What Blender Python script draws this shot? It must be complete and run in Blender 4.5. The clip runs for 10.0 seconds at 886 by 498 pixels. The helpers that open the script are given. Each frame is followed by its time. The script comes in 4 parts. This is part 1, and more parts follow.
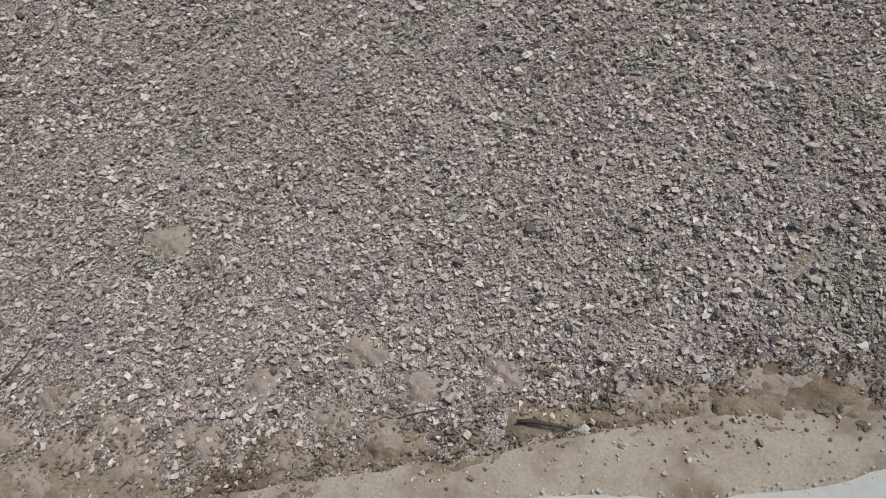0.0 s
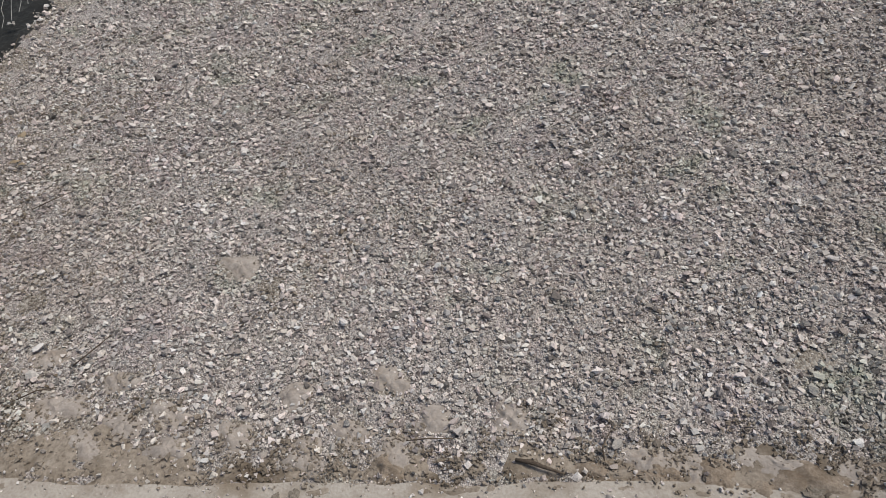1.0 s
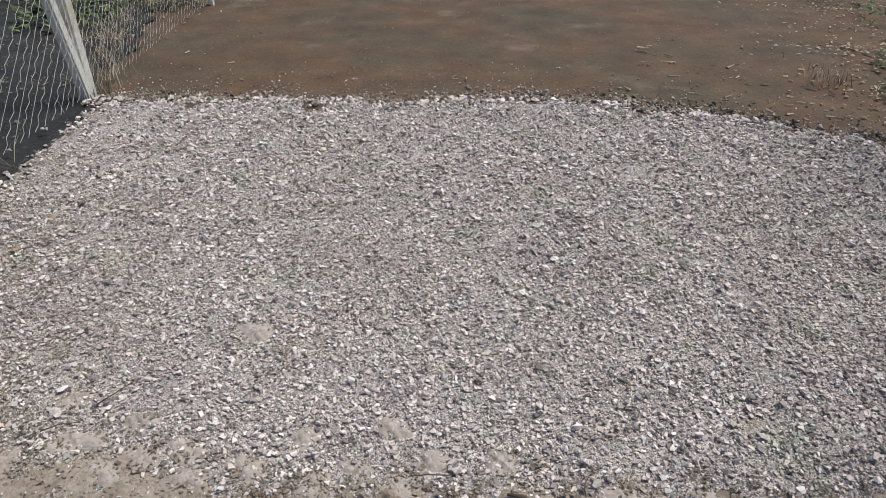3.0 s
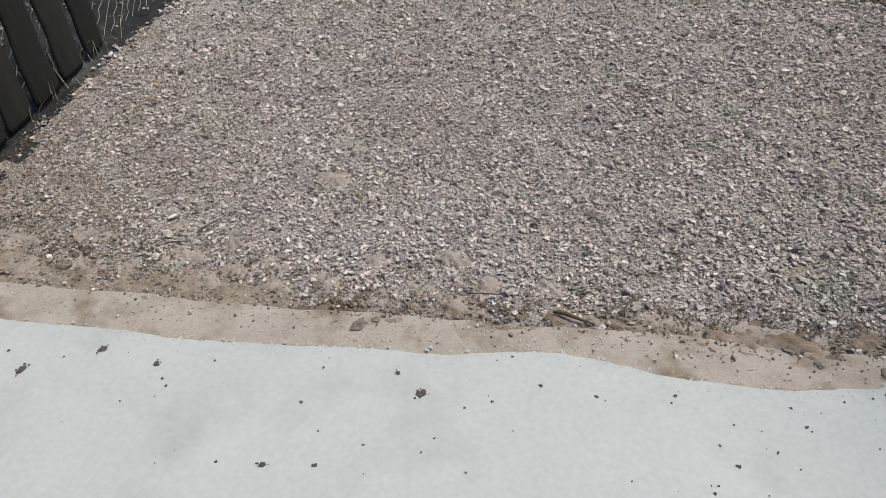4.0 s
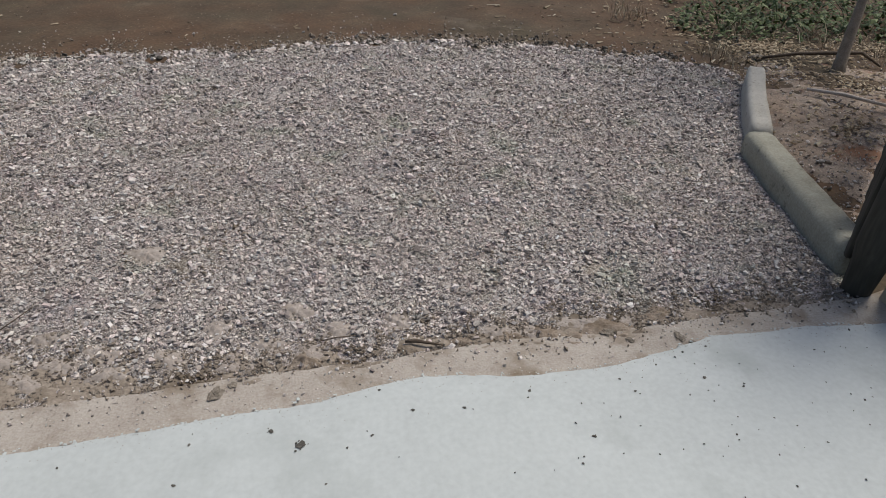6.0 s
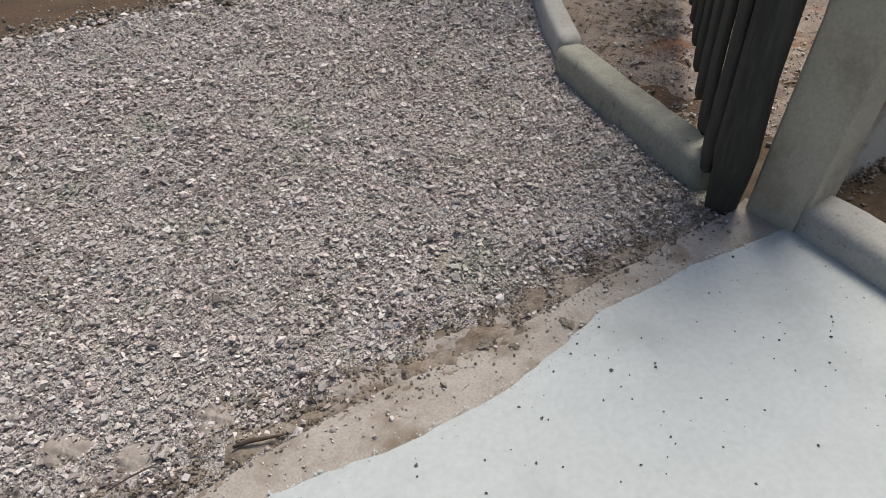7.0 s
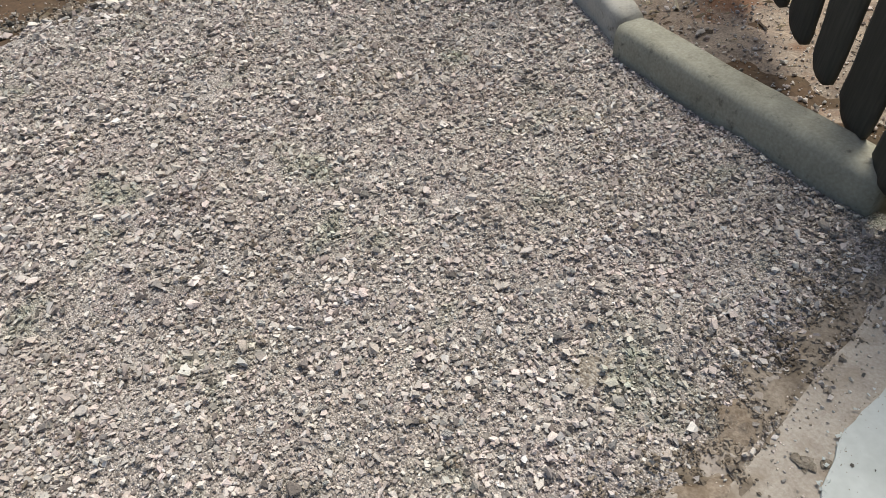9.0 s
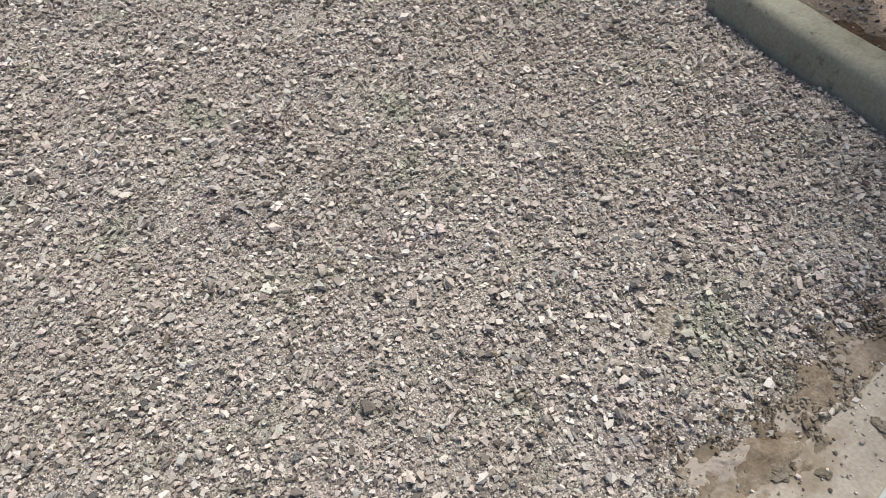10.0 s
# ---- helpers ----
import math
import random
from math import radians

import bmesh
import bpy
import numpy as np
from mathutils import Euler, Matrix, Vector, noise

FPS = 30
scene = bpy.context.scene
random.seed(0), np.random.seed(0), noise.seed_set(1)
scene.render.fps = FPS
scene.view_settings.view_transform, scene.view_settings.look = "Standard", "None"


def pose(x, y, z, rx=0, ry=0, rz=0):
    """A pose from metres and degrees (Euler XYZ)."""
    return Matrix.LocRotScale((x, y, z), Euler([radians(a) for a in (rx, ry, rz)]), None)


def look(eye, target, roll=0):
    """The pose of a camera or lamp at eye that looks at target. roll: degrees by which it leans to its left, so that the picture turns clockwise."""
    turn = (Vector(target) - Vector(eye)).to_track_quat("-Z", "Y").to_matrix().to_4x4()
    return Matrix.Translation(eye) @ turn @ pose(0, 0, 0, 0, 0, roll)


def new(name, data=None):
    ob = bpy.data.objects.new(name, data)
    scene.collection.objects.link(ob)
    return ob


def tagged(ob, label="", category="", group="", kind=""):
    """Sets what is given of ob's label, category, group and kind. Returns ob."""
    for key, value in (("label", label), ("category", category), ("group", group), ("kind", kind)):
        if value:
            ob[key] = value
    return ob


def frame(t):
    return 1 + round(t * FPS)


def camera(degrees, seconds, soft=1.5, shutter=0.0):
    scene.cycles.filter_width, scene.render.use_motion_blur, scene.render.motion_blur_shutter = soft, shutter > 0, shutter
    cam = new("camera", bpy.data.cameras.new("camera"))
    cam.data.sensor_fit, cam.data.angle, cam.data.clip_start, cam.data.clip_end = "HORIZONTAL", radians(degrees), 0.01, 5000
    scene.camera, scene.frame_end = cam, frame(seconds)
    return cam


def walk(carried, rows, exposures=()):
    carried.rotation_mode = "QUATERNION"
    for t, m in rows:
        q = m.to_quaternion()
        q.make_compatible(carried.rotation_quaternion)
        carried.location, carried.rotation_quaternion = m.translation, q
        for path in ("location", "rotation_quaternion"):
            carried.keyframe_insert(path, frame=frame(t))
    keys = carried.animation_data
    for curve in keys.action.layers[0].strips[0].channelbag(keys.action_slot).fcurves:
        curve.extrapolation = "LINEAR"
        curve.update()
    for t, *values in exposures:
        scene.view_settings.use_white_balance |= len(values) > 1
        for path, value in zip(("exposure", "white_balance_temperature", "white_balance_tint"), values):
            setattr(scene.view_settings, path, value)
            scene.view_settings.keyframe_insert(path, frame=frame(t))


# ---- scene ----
cam = camera(67.6, 10.0, soft=0.85)
PATH = [
    (0, (-0.12, 0.201, 1.399), (-0.287, 1.309, -0.257), -10.0),
    (0.2, (-0.041, 0.142, 1.395), (-0.163, 1.262, -0.258), -8.9),
    (0.5, (0.014, 0.049, 1.41), (-0.194, 1.231, -0.189), -8.0),
    (1, (-0.016, -0.037, 1.447), (-0.382, 1.319, 0.024), -7.0),
    (1.4, (-0.055, -0.069, 1.484), (-0.512, 1.39, 0.194), -6.2),
    (1.5, (-0.055, -0.074, 1.488), (-0.539, 1.438, 0.272), -5.6),
    (2, (-0.061, -0.087, 1.514), (-0.522, 1.569, 0.491), -1.4),
    (2.2, (-0.061, -0.1, 1.516), (-0.574, 1.55, 0.509), -1.4),
    (3.3, (-0.101, -0.566, 1.416), (-0.308, 1.081, 0.3), 0.7),
    (3.5, (-0.076, -0.608, 1.398), (-0.32, 0.99, 0.22), 0.9),
    (4, (0.011, -0.713, 1.362), (-0.453, 0.772, 0.105), -2.5),
    (4.2, (-0.001, -0.748, 1.373), (-0.491, 0.745, 0.137), -1.6),
    (4.5, (-0.104, -0.823, 1.388), (-0.756, 0.645, 0.197), -6.1),
    (4.8, (-0.249, -0.921, 1.379), (-0.93, 0.567, 0.23), -3.3),
    (5, (-0.304, -0.959, 1.385), (-0.942, 0.523, 0.204), -3.8),
    (5.2, (-0.309, -0.972, 1.387), (-0.834, 0.58, 0.239), -1.0),
    (5.5, (-0.27, -0.959, 1.391), (-0.546, 0.683, 0.283), 2.1),
    (5.8, (-0.196, -0.887, 1.345), (-0.182, 0.779, 0.239), 0.8),
    (6, (-0.156, -0.839, 1.377), (0.021, 0.81, 0.26), 1.9),
    (6.2, (-0.126, -0.746, 1.368), (0.191, 0.879, 0.246), 1.8),
    (7.3, (-0.005, -0.152, 1.216), (0.747, 1.18, -0.073), -4.4),
    (7.5, (-0.042, -0.053, 1.208), (0.817, 1.244, -0.05), -5.6),
    (7.8, (-0.1, 0.077, 1.23), (0.82, 1.241, -0.11), -4.2),
    (8, (-0.118, 0.14, 1.236), (0.785, 1.314, -0.109), -4.2),
    (8.3, (-0.117, 0.241, 1.237), (0.707, 1.501, -0.079), -6.8),
    (8.5, (-0.091, 0.33, 1.21), (0.721, 1.619, -0.086), -6.7),
    (9, (-0.065, 0.504, 1.197), (0.669, 1.726, -0.206), -5.4),
    (9.5, (-0.109, 0.516, 1.179), (0.539, 1.742, -0.262), -6.1),
    (10, (-0.149, 0.5, 1.167), (0.41, 1.735, -0.303), -6.0),
]
walk(cam, [(t, look(eye, target, roll)) for t, eye, target, roll in PATH],
     [(0, -0.34, 6550, 8), (0.5, -0.22, 6450, 8), (1.0, -0.15, 6350, 8), (1.5, -0.05, 6200, 8), (2.2, 0.06, 6100, 8), (3.3, 0.26, 6300, 9), (3.6, 0.2, 6400, 9),
      (4.0, -0.02, 6450, 9), (5.0, -0.16, 6400, 9), (5.5, -0.23, 6400, 9), (6.2, -0.14, 6400, 10), (7.3, 0.08, 6500, 10), (8.0, 0.16, 6500, 11), (8.5, 0.22, 6450, 13), (9.0, 0.3, 6700, 6), (10.0, 0.25, 6680, 6)])

# ---- light ----
SUN_UP, SUN_FROM = 64.0, 23.0      # degrees above the horizon; compass side of the sun, from +x towards +y
world = bpy.data.worlds.new("sky")
scene.world = world
world.use_nodes = True
wn = world.node_tree
sky = wn.nodes.new("ShaderNodeTexSky")
sky.sky_type = 'NISHITA'
sky.sun_disc = False
sky.sun_elevation = math.radians(SUN_UP)
sky.sun_rotation = math.radians(90 - SUN_FROM)
sky.air_density, sky.dust_density = 1.0, 3.0
wn.links.new(sky.outputs[0], wn.nodes["Background"].inputs[0])
wn.nodes["Background"].inputs[1].default_value = 0.095
sun = new("sun", bpy.data.lights.new("sun", 'SUN'))
sun.data.energy, sun.data.angle, sun.data.color = 2.72, math.radians(26), (1.0, 0.95, 0.875)
sun_way = Vector((math.cos(math.radians(SUN_FROM)) * math.cos(math.radians(SUN_UP)),
                  math.sin(math.radians(SUN_FROM)) * math.cos(math.radians(SUN_UP)), math.sin(math.radians(SUN_UP))))
sun.matrix_world = look(sun_way * 20, (0, 0, 0))

rng = np.random.default_rng(7)
rnd = random.Random(11)


# ---- materials ----
def ramp_of(nt, stops):
    r = nt.nodes.new("ShaderNodeValToRGB")
    el = r.color_ramp.elements
    while len(el) < len(stops):
        el.new(0.5)
    for e, (p, c) in zip(el, stops):
        e.position, e.color = p, (*c, 1)
    return r


def material(name, stops, scale=8.0, rough=0.85, fine=60.0, bump=0.3, bump_dist=0.004, stretch=(1, 1, 1),
             island=0.0, obj_rand=0.0, stain=None, stain_scale=1.2, stain_at=(0.52, 0.68), spec=0.3, detail=6.0, tints=None, cells=0.0, wash=None, wash_scale=2.0):
    """Two scales of noise through a colour ramp, shaped stains over it, fine relief."""
    m = bpy.data.materials.new(name)
    m.use_nodes = True
    nt = m.node_tree
    nd, lk = nt.nodes, nt.links
    bsdf = nd["Principled BSDF"]
    tc = nd.new("ShaderNodeNewGeometry")
    mp = nd.new("ShaderNodeMapping")
    mp.inputs["Scale"].default_value = stretch
    if stretch != (1, 1, 1) or obj_rand:
        co = nd.new("ShaderNodeTexCoord")
        lk.new(co.outputs["Object"], mp.inputs[0])
    else:
        lk.new(tc.outputs["Position"], mp.inputs[0])
    n1 = nd.new("ShaderNodeTexNoise")
    n1.inputs["Scale"].default_value, n1.inputs["Detail"].default_value, n1.inputs["Roughness"].default_value = scale, detail, 0.65
    n2 = nd.new("ShaderNodeTexNoise")
    n2.inputs["Scale"].default_value, n2.inputs["Detail"].default_value = fine, 3.0
    lk.new(mp.outputs[0], n1.inputs["Vector"])
    lk.new(mp.outputs[0], n2.inputs["Vector"])
    mix = nd.new("ShaderNodeMath")
    mix.operation = 'MULTIPLY_ADD'
    mix.inputs[1].default_value = 0.45
    lk.new(n2.outputs["Fac"], mix.inputs[0])
    half = nd.new("ShaderNodeMath")
    half.operation = 'MULTIPLY'
    half.inputs[1].default_value = 0.55
    lk.new(n1.outputs["Fac"], half.inputs[0])
    lk.new(half.outputs[0], mix.inputs[2])
    fac = mix.outputs[0]
    height = mix.outputs[0]
    if cells:
        vo = nd.new("ShaderNodeTexVoronoi")
        vo.inputs["Scale"].default_value = cells
        lk.new(mp.outputs[0], vo.inputs["Vector"])
        sep = nd.new("ShaderNodeSeparateColor")
        lk.new(vo.outputs["Color"], sep.inputs[0])
        cm = nd.new("ShaderNodeMix")
        cm.inputs["Factor"].default_value = 0.55
        lk.new(fac, cm.inputs["A"])
        lk.new(sep.outputs[0], cm.inputs["B"])
        fac = cm.outputs["Result"]
        inv = nd.new("ShaderNodeMath")
        inv.operation = 'SUBTRACT'
        inv.inputs[0].default_value = 1.0
        lk.new(vo.outputs["Distance"], inv.inputs[1])
        height = inv.outputs[0]
    for amount, source in ((island, tc.outputs["Random Per Island"]), (obj_rand, None)):
        if amount:
            if source is None:
                source = nd.new("ShaderNodeObjectInfo").outputs["Random"]
            blend = nd.new("ShaderNodeMix")
            blend.inputs["Factor"].default_value = amount
            lk.new(fac, blend.inputs["A"])
            lk.new(source, blend.inputs["B"])
            fac = blend.outputs["Result"]
    r = ramp_of(nt, stops)
    lk.new(fac, r.inputs[0])
    col = r.outputs[0]
    if tints:
        wn1 = nd.new("ShaderNodeTexWhiteNoise")
        wn1.noise_dimensions = '1D'
        scale_up = nd.new("ShaderNodeMath")
        scale_up.operation = 'MULTIPLY'
        scale_up.inputs[1].default_value = 917.0
        lk.new(tc.outputs["Random Per Island"] if island else nd.new("ShaderNodeObjectInfo").outputs["Random"], scale_up.inputs[0])
        lk.new(scale_up.outputs[0], wn1.inputs["W"])
        tr = ramp_of(nt, tints)
        lk.new(wn1.outputs["Value"], tr.inputs[0])
        tm = nd.new("ShaderNodeMix")
        tm.data_type, tm.blend_type = 'RGBA', 'MULTIPLY'
        tm.inputs["Factor"].default_value = 1.0
        lk.new(col, tm.inputs["A"])
        lk.new(tr.outputs[0], tm.inputs["B"])
        col = tm.outputs["Result"]
    if wash:
        n4 = nd.new("ShaderNodeTexNoise")
        n4.inputs["Scale"].default_value, n4.inputs["Detail"].default_value, n4.inputs["Roughness"].default_value = wash_scale, 6.0, 0.62
        lk.new(tc.outputs["Position"], n4.inputs["Vector"])
        wr = ramp_of(nt, wash)
        lk.new(n4.outputs["Fac"], wr.inputs[0])
        wm = nd.new("ShaderNodeMix")
        wm.data_type, wm.blend_type = 'RGBA', 'MULTIPLY'
        wm.inputs["Factor"].default_value = 1.0
        lk.new(col, wm.inputs["A"])
        lk.new(wr.outputs[0], wm.inputs["B"])
        col = wm.outputs["Result"]
    if stain:
        n3 = nd.new("ShaderNodeTexNoise")
        n3.inputs["Scale"].default_value, n3.inputs["Detail"].default_value, n3.inputs["Roughness"].default_value = stain_scale, 7.0, 0.6
        lk.new(tc.outputs["Position"], n3.inputs["Vector"])
        mr = nd.new("ShaderNodeMapRange")
        mr.inputs["From Min"].default_value, mr.inputs["From Max"].default_value = stain_at
        lk.new(n3.outputs["Fac"], mr.inputs["Value"])
        mx = nd.new("ShaderNodeMix")
        mx.data_type = 'RGBA'
        lk.new(mr.outputs[0], mx.inputs["Factor"])
        lk.new(col, mx.inputs["A"])
        mx.inputs["B"].default_value = (*stain, 1)
        col = mx.outputs["Result"]
    lk.new(col, bsdf.inputs["Base Color"])
    bsdf.inputs["Roughness"].default_value = rough
    bsdf.inputs["Specular IOR Level"].default_value = spec
    if bump:
        b = nd.new("ShaderNodeBump")
        b.inputs["Strength"].default_value, b.inputs["Distance"].default_value = bump, bump_dist
        lk.new(height, b.inputs["Height"])
        lk.new(b.outputs[0], bsdf.inputs["Normal"])
    return m


# the two darkest stops colour some stones as shadow specks between the others
STONE_STOPS = [(0.0, (0.06, 0.056, 0.051)), (0.14, (0.172, 0.162, 0.15)), (0.26, (0.365, 0.347, 0.32)), (0.5, (0.505, 0.482, 0.446)),
               (0.72, (0.625, 0.60, 0.557)), (0.86, (0.74, 0.718, 0.672)), (1.0, (0.88, 0.863, 0.815))]
TINTS = [(0.0, (1.0, 0.90, 0.90)), (0.3, (0.99, 0.96, 0.95)), (0.5, (0.97, 0.98, 0.99)), (0.68, (1.0, 0.97, 0.92)), (0.85, (1.0, 0.91, 0.90)), (1.0, (0.92, 0.96, 1.0))]
STONE_WASH = [(0.26, (0.74, 0.83, 0.70)), (0.36, (0.93, 0.95, 0.90)), (0.46, (1.09, 1.045, 1.04)), (0.54, (1.06, 1.05, 1.05)), (0.6, (1.02, 0.955, 0.965)),
              (0.68, (0.90, 0.91, 0.95)), (0.78, (0.98, 0.93, 0.78))]
M_STONE = material("crushed_stone", STONE_STOPS, scale=150, fine=420, island=0.84, bump=0.9, bump_dist=0.003, tints=TINTS, wash=STONE_WASH, wash_scale=3.6,
                   stain=(0.36, 0.30, 0.25), stain_scale=1.5, stain_at=(0.5, 0.85))
COARSE_STOPS = [(0.0, (0.09, 0.085, 0.078)), (0.22, (0.27, 0.254, 0.235)), (0.45, (0.47, 0.446, 0.412)), (0.7, (0.62, 0.594, 0.55)), (1.0, (0.84, 0.82, 0.77))]
M_COARSE = material("coarse_stone", COARSE_STOPS, scale=70, fine=300, island=0.75, bump=0.9, bump_dist=0.004, tints=TINTS, wash=STONE_WASH, wash_scale=3.6)
M_ROCK = material("loose_rock", COARSE_STOPS, scale=3.5, fine=11, obj_rand=0.7, bump=0.8, bump_dist=0.05, tints=TINTS)
M_GRIT = material("stone_grit", [(0.15, (0.08, 0.071, 0.063)), (0.35, (0.28, 0.255, 0.233)), (0.55, (0.435, 0.40, 0.368)), (0.72, (0.58, 0.54, 0.498)), (0.9, (0.76, 0.73, 0.685))],
                  scale=90, fine=240, bump=1.0, bump_dist=0.006, cells=210, wash=STONE_WASH, wash_scale=3.6, stain=(0.34, 0.285, 0.235), stain_scale=1.1, stain_at=(0.56, 0.85))
M_EARTH = material("packed_earth", [(0.25, (0.038, 0.026, 0.0155)), (0.45, (0.074, 0.052, 0.0315)), (0.6, (0.108, 0.077, 0.047)), (0.8, (0.20, 0.152, 0.10))],
                   scale=3.0, fine=55, bump=0.5, bump_dist=0.01, stain=(0.17, 0.135, 0.10), stain_scale=1.3, stain_at=(0.6, 0.74),
                   wash=[(0.3, (0.72, 0.86, 0.80)), (0.45, (1.0, 1.0, 1.0)), (0.6, (1.16, 0.98, 0.90)), (0.75, (0.82, 0.80, 0.76))], wash_scale=0.9)
# soil darkened to hold the shade behind the fence and at the gate foot
M_SHADED_SOIL = material("shaded_soil", [(0.25, (0.009, 0.009, 0.008)), (0.5, (0.022, 0.022, 0.02)), (0.75, (0.08, 0.078, 0.072))],
                   scale=6.0, fine=50, bump=0.7, bump_dist=0.015, stain=(0.15, 0.148, 0.135), stain_scale=0.9, stain_at=(0.6, 0.72))
M_FRINGE = material("tan_soil", [(0.25, (0.125, 0.096, 0.071)), (0.45, (0.245, 0.202, 0.157)), (0.6, (0.345, 0.293, 0.236)), (0.8, (0.47, 0.42, 0.36))],
                    scale=14, fine=120, bump=0.6, bump_dist=0.006, stain=(0.13, 0.10, 0.07), stain_scale=6.0, stain_at=(0.5, 0.66))
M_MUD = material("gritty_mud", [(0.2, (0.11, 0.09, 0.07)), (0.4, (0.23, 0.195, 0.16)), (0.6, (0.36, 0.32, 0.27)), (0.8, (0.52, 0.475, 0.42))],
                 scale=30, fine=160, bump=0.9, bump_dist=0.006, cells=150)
M_YARD = material("littered_soil", [(0.25, (0.10, 0.074, 0.057)), (0.45, (0.21, 0.168, 0.135)), (0.6, (0.33, 0.275, 0.225)), (0.8, (0.52, 0.455, 0.385))],
                  scale=11, fine=110, bump=0.8, bump_dist=0.008, stain=(0.20, 0.105, 0.06), stain_scale=3.2, stain_at=(0.55, 0.66),
                  wash=[(0.3, (0.5, 0.48, 0.5)), (0.45, (1.0, 1.0, 1.0)), (0.62, (1.25, 1.18, 1.1))], wash_scale=2.6)
M_DUST = material("dried_mud", [(0.25, (0.25, 0.213, 0.182)), (0.45, (0.335, 0.29, 0.25)), (0.6, (0.40, 0.352, 0.308)), (0.8, (0.50, 0.455, 0.405))],
                  scale=16, fine=150, bump=0.5, bump_dist=0.004, stain=(0.25, 0.20, 0.155), stain_scale=14.0, stain_at=(0.54, 0.7))
M_CLAY = material("brown_clay", [(0.25, (0.14, 0.105, 0.073)), (0.45, (0.235, 0.185, 0.138)), (0.6, (0.325, 0.267, 0.208)), (0.8, (0.44, 0.38, 0.31))],
                  scale=24, fine=150, bump=0.9, bump_dist=0.006, stain=(0.12, 0.085, 0.055), stain_scale=13.0, stain_at=(0.5, 0.72))
M_STRAW = material("dry_grass", [(0.1, (0.11, 0.085, 0.055)), (0.45, (0.24, 0.195, 0.13)), (0.75, (0.40, 0.34, 0.24)), (0.95, (0.62, 0.56, 0.45))], scale=20, fine=80, island=0.75, bump=0)
M_CRUST = material("muddy_crust", [(0.25, (0.085, 0.066, 0.05)), (0.5, (0.145, 0.115, 0.09)), (0.8, (0.24, 0.20, 0.162))], scale=18, fine=120, bump=0.6, bump_dist=0.004)
M_OLD = material("dusty_concrete", [(0.25, (0.26, 0.22, 0.18)), (0.45, (0.375, 0.33, 0.28)), (0.6, (0.445, 0.40, 0.345)), (0.8, (0.53, 0.49, 0.435))],
                 scale=9, fine=140, bump=0.5, bump_dist=0.005, stain=(0.215, 0.168, 0.118), stain_scale=6.0, stain_at=(0.5, 0.68))
M_SLAB = material("pale_screed", [(0.2, (0.415, 0.437, 0.42)), (0.5, (0.50, 0.527, 0.508)), (0.8, (0.58, 0.607, 0.585))],
                  scale=3.0, fine=60, rough=0.6, bump=0.12, bump_dist=0.002, stain=(0.37, 0.395, 0.375), stain_scale=2.6, stain_at=(0.53, 0.78))
M_POST = material("weathered_concrete", [(0.25, (0.33, 0.297, 0.22)), (0.5, (0.47, 0.428, 0.33)), (0.75, (0.58, 0.53, 0.42))],
                  scale=5, fine=90, bump=0.35, bump_dist=0.003, stain=(0.29, 0.23, 0.16), stain_scale=4.0, stain_at=(0.54, 0.75))
M_OLDPOST = material("muddy_concrete", [(0.25, (0.15, 0.135, 0.105)), (0.5, (0.235, 0.215, 0.17)), (0.75, (0.33, 0.305, 0.25))],
                     scale=5, fine=90, bump=0.4, bump_dist=0.003, stain=(0.22, 0.155, 0.105), stain_scale=3.0, stain_at=(0.48, 0.68))
M_CURB = material("grey_curb_concrete", [(0.25, (0.215, 0.205, 0.158)), (0.5, (0.335, 0.322, 0.258)), (0.75, (0.46, 0.445, 0.37))],
                  scale=8, fine=110, bump=0.4, bump_dist=0.003, stain=(0.13, 0.118, 0.095), stain_scale=26.0, stain_at=(0.6, 0.72))
M_PALECURB = material("pale_curb_concrete", [(0.25, (0.30, 0.28, 0.245)), (0.5, (0.43, 0.41, 0.365)), (0.75, (0.54, 0.52, 0.47))],
                      scale=8, fine=110, bump=0.4, bump_dist=0.003, stain=(0.17, 0.15, 0.125), stain_scale=22.0, stain_at=(0.6, 0.72))
# concrete coloured paler, as if sunlit, since the sun misses this face
M_WALL = material("sunlit_wall", [(0.25, (0.42, 0.385, 0.31)), (0.5, (0.56, 0.52, 0.43)), (0.75, (0.66, 0.62, 0.53))],
                  scale=4, fine=80, bump=0.4, bump_dist=0.004, stain=(0.28, 0.21, 0.145), stain_scale=3.5, stain_at=(0.54, 0.68))
M_BOARD = material("dark_stained_board", [(0.25, (0.022, 0.0215, 0.0175)), (0.5, (0.043, 0.0415, 0.034)), (0.8, (0.096, 0.09, 0.074))],
                   scale=14, fine=90, rough=0.7, bump=0.5, bump_dist=0.003, stretch=(1, 1, 0.12), obj_rand=0.15)
# the board stain darkened: the left leaf's shade is put into its colour
M_BOARD_SHADED = material("shaded_board", [(0.25, (0.010, 0.010, 0.0095)), (0.5, (0.019, 0.019, 0.0178)), (0.8, (0.042, 0.041, 0.038))],
                 scale=14, fine=90, rough=0.75, bump=0.5, bump_dist=0.003, stretch=(1, 1, 0.12), obj_rand=0.15)
M_WIRE = material("galvanised_wire", [(0.2, (0.36, 0.34, 0.30)), (0.8, (0.60, 0.58, 0.53))], scale=30, fine=90, rough=0.5, bump=0)
M_WHITEPOST = material("whitewashed_concrete", [(0.25, (0.42, 0.41, 0.36)), (0.5, (0.58, 0.575, 0.52)), (0.8, (0.70, 0.69, 0.63))],
                       scale=6, fine=70, bump=0.3, bump_dist=0.003, stain=(0.33, 0.27, 0.19), stain_scale=3.0, stain_at=(0.56, 0.75))
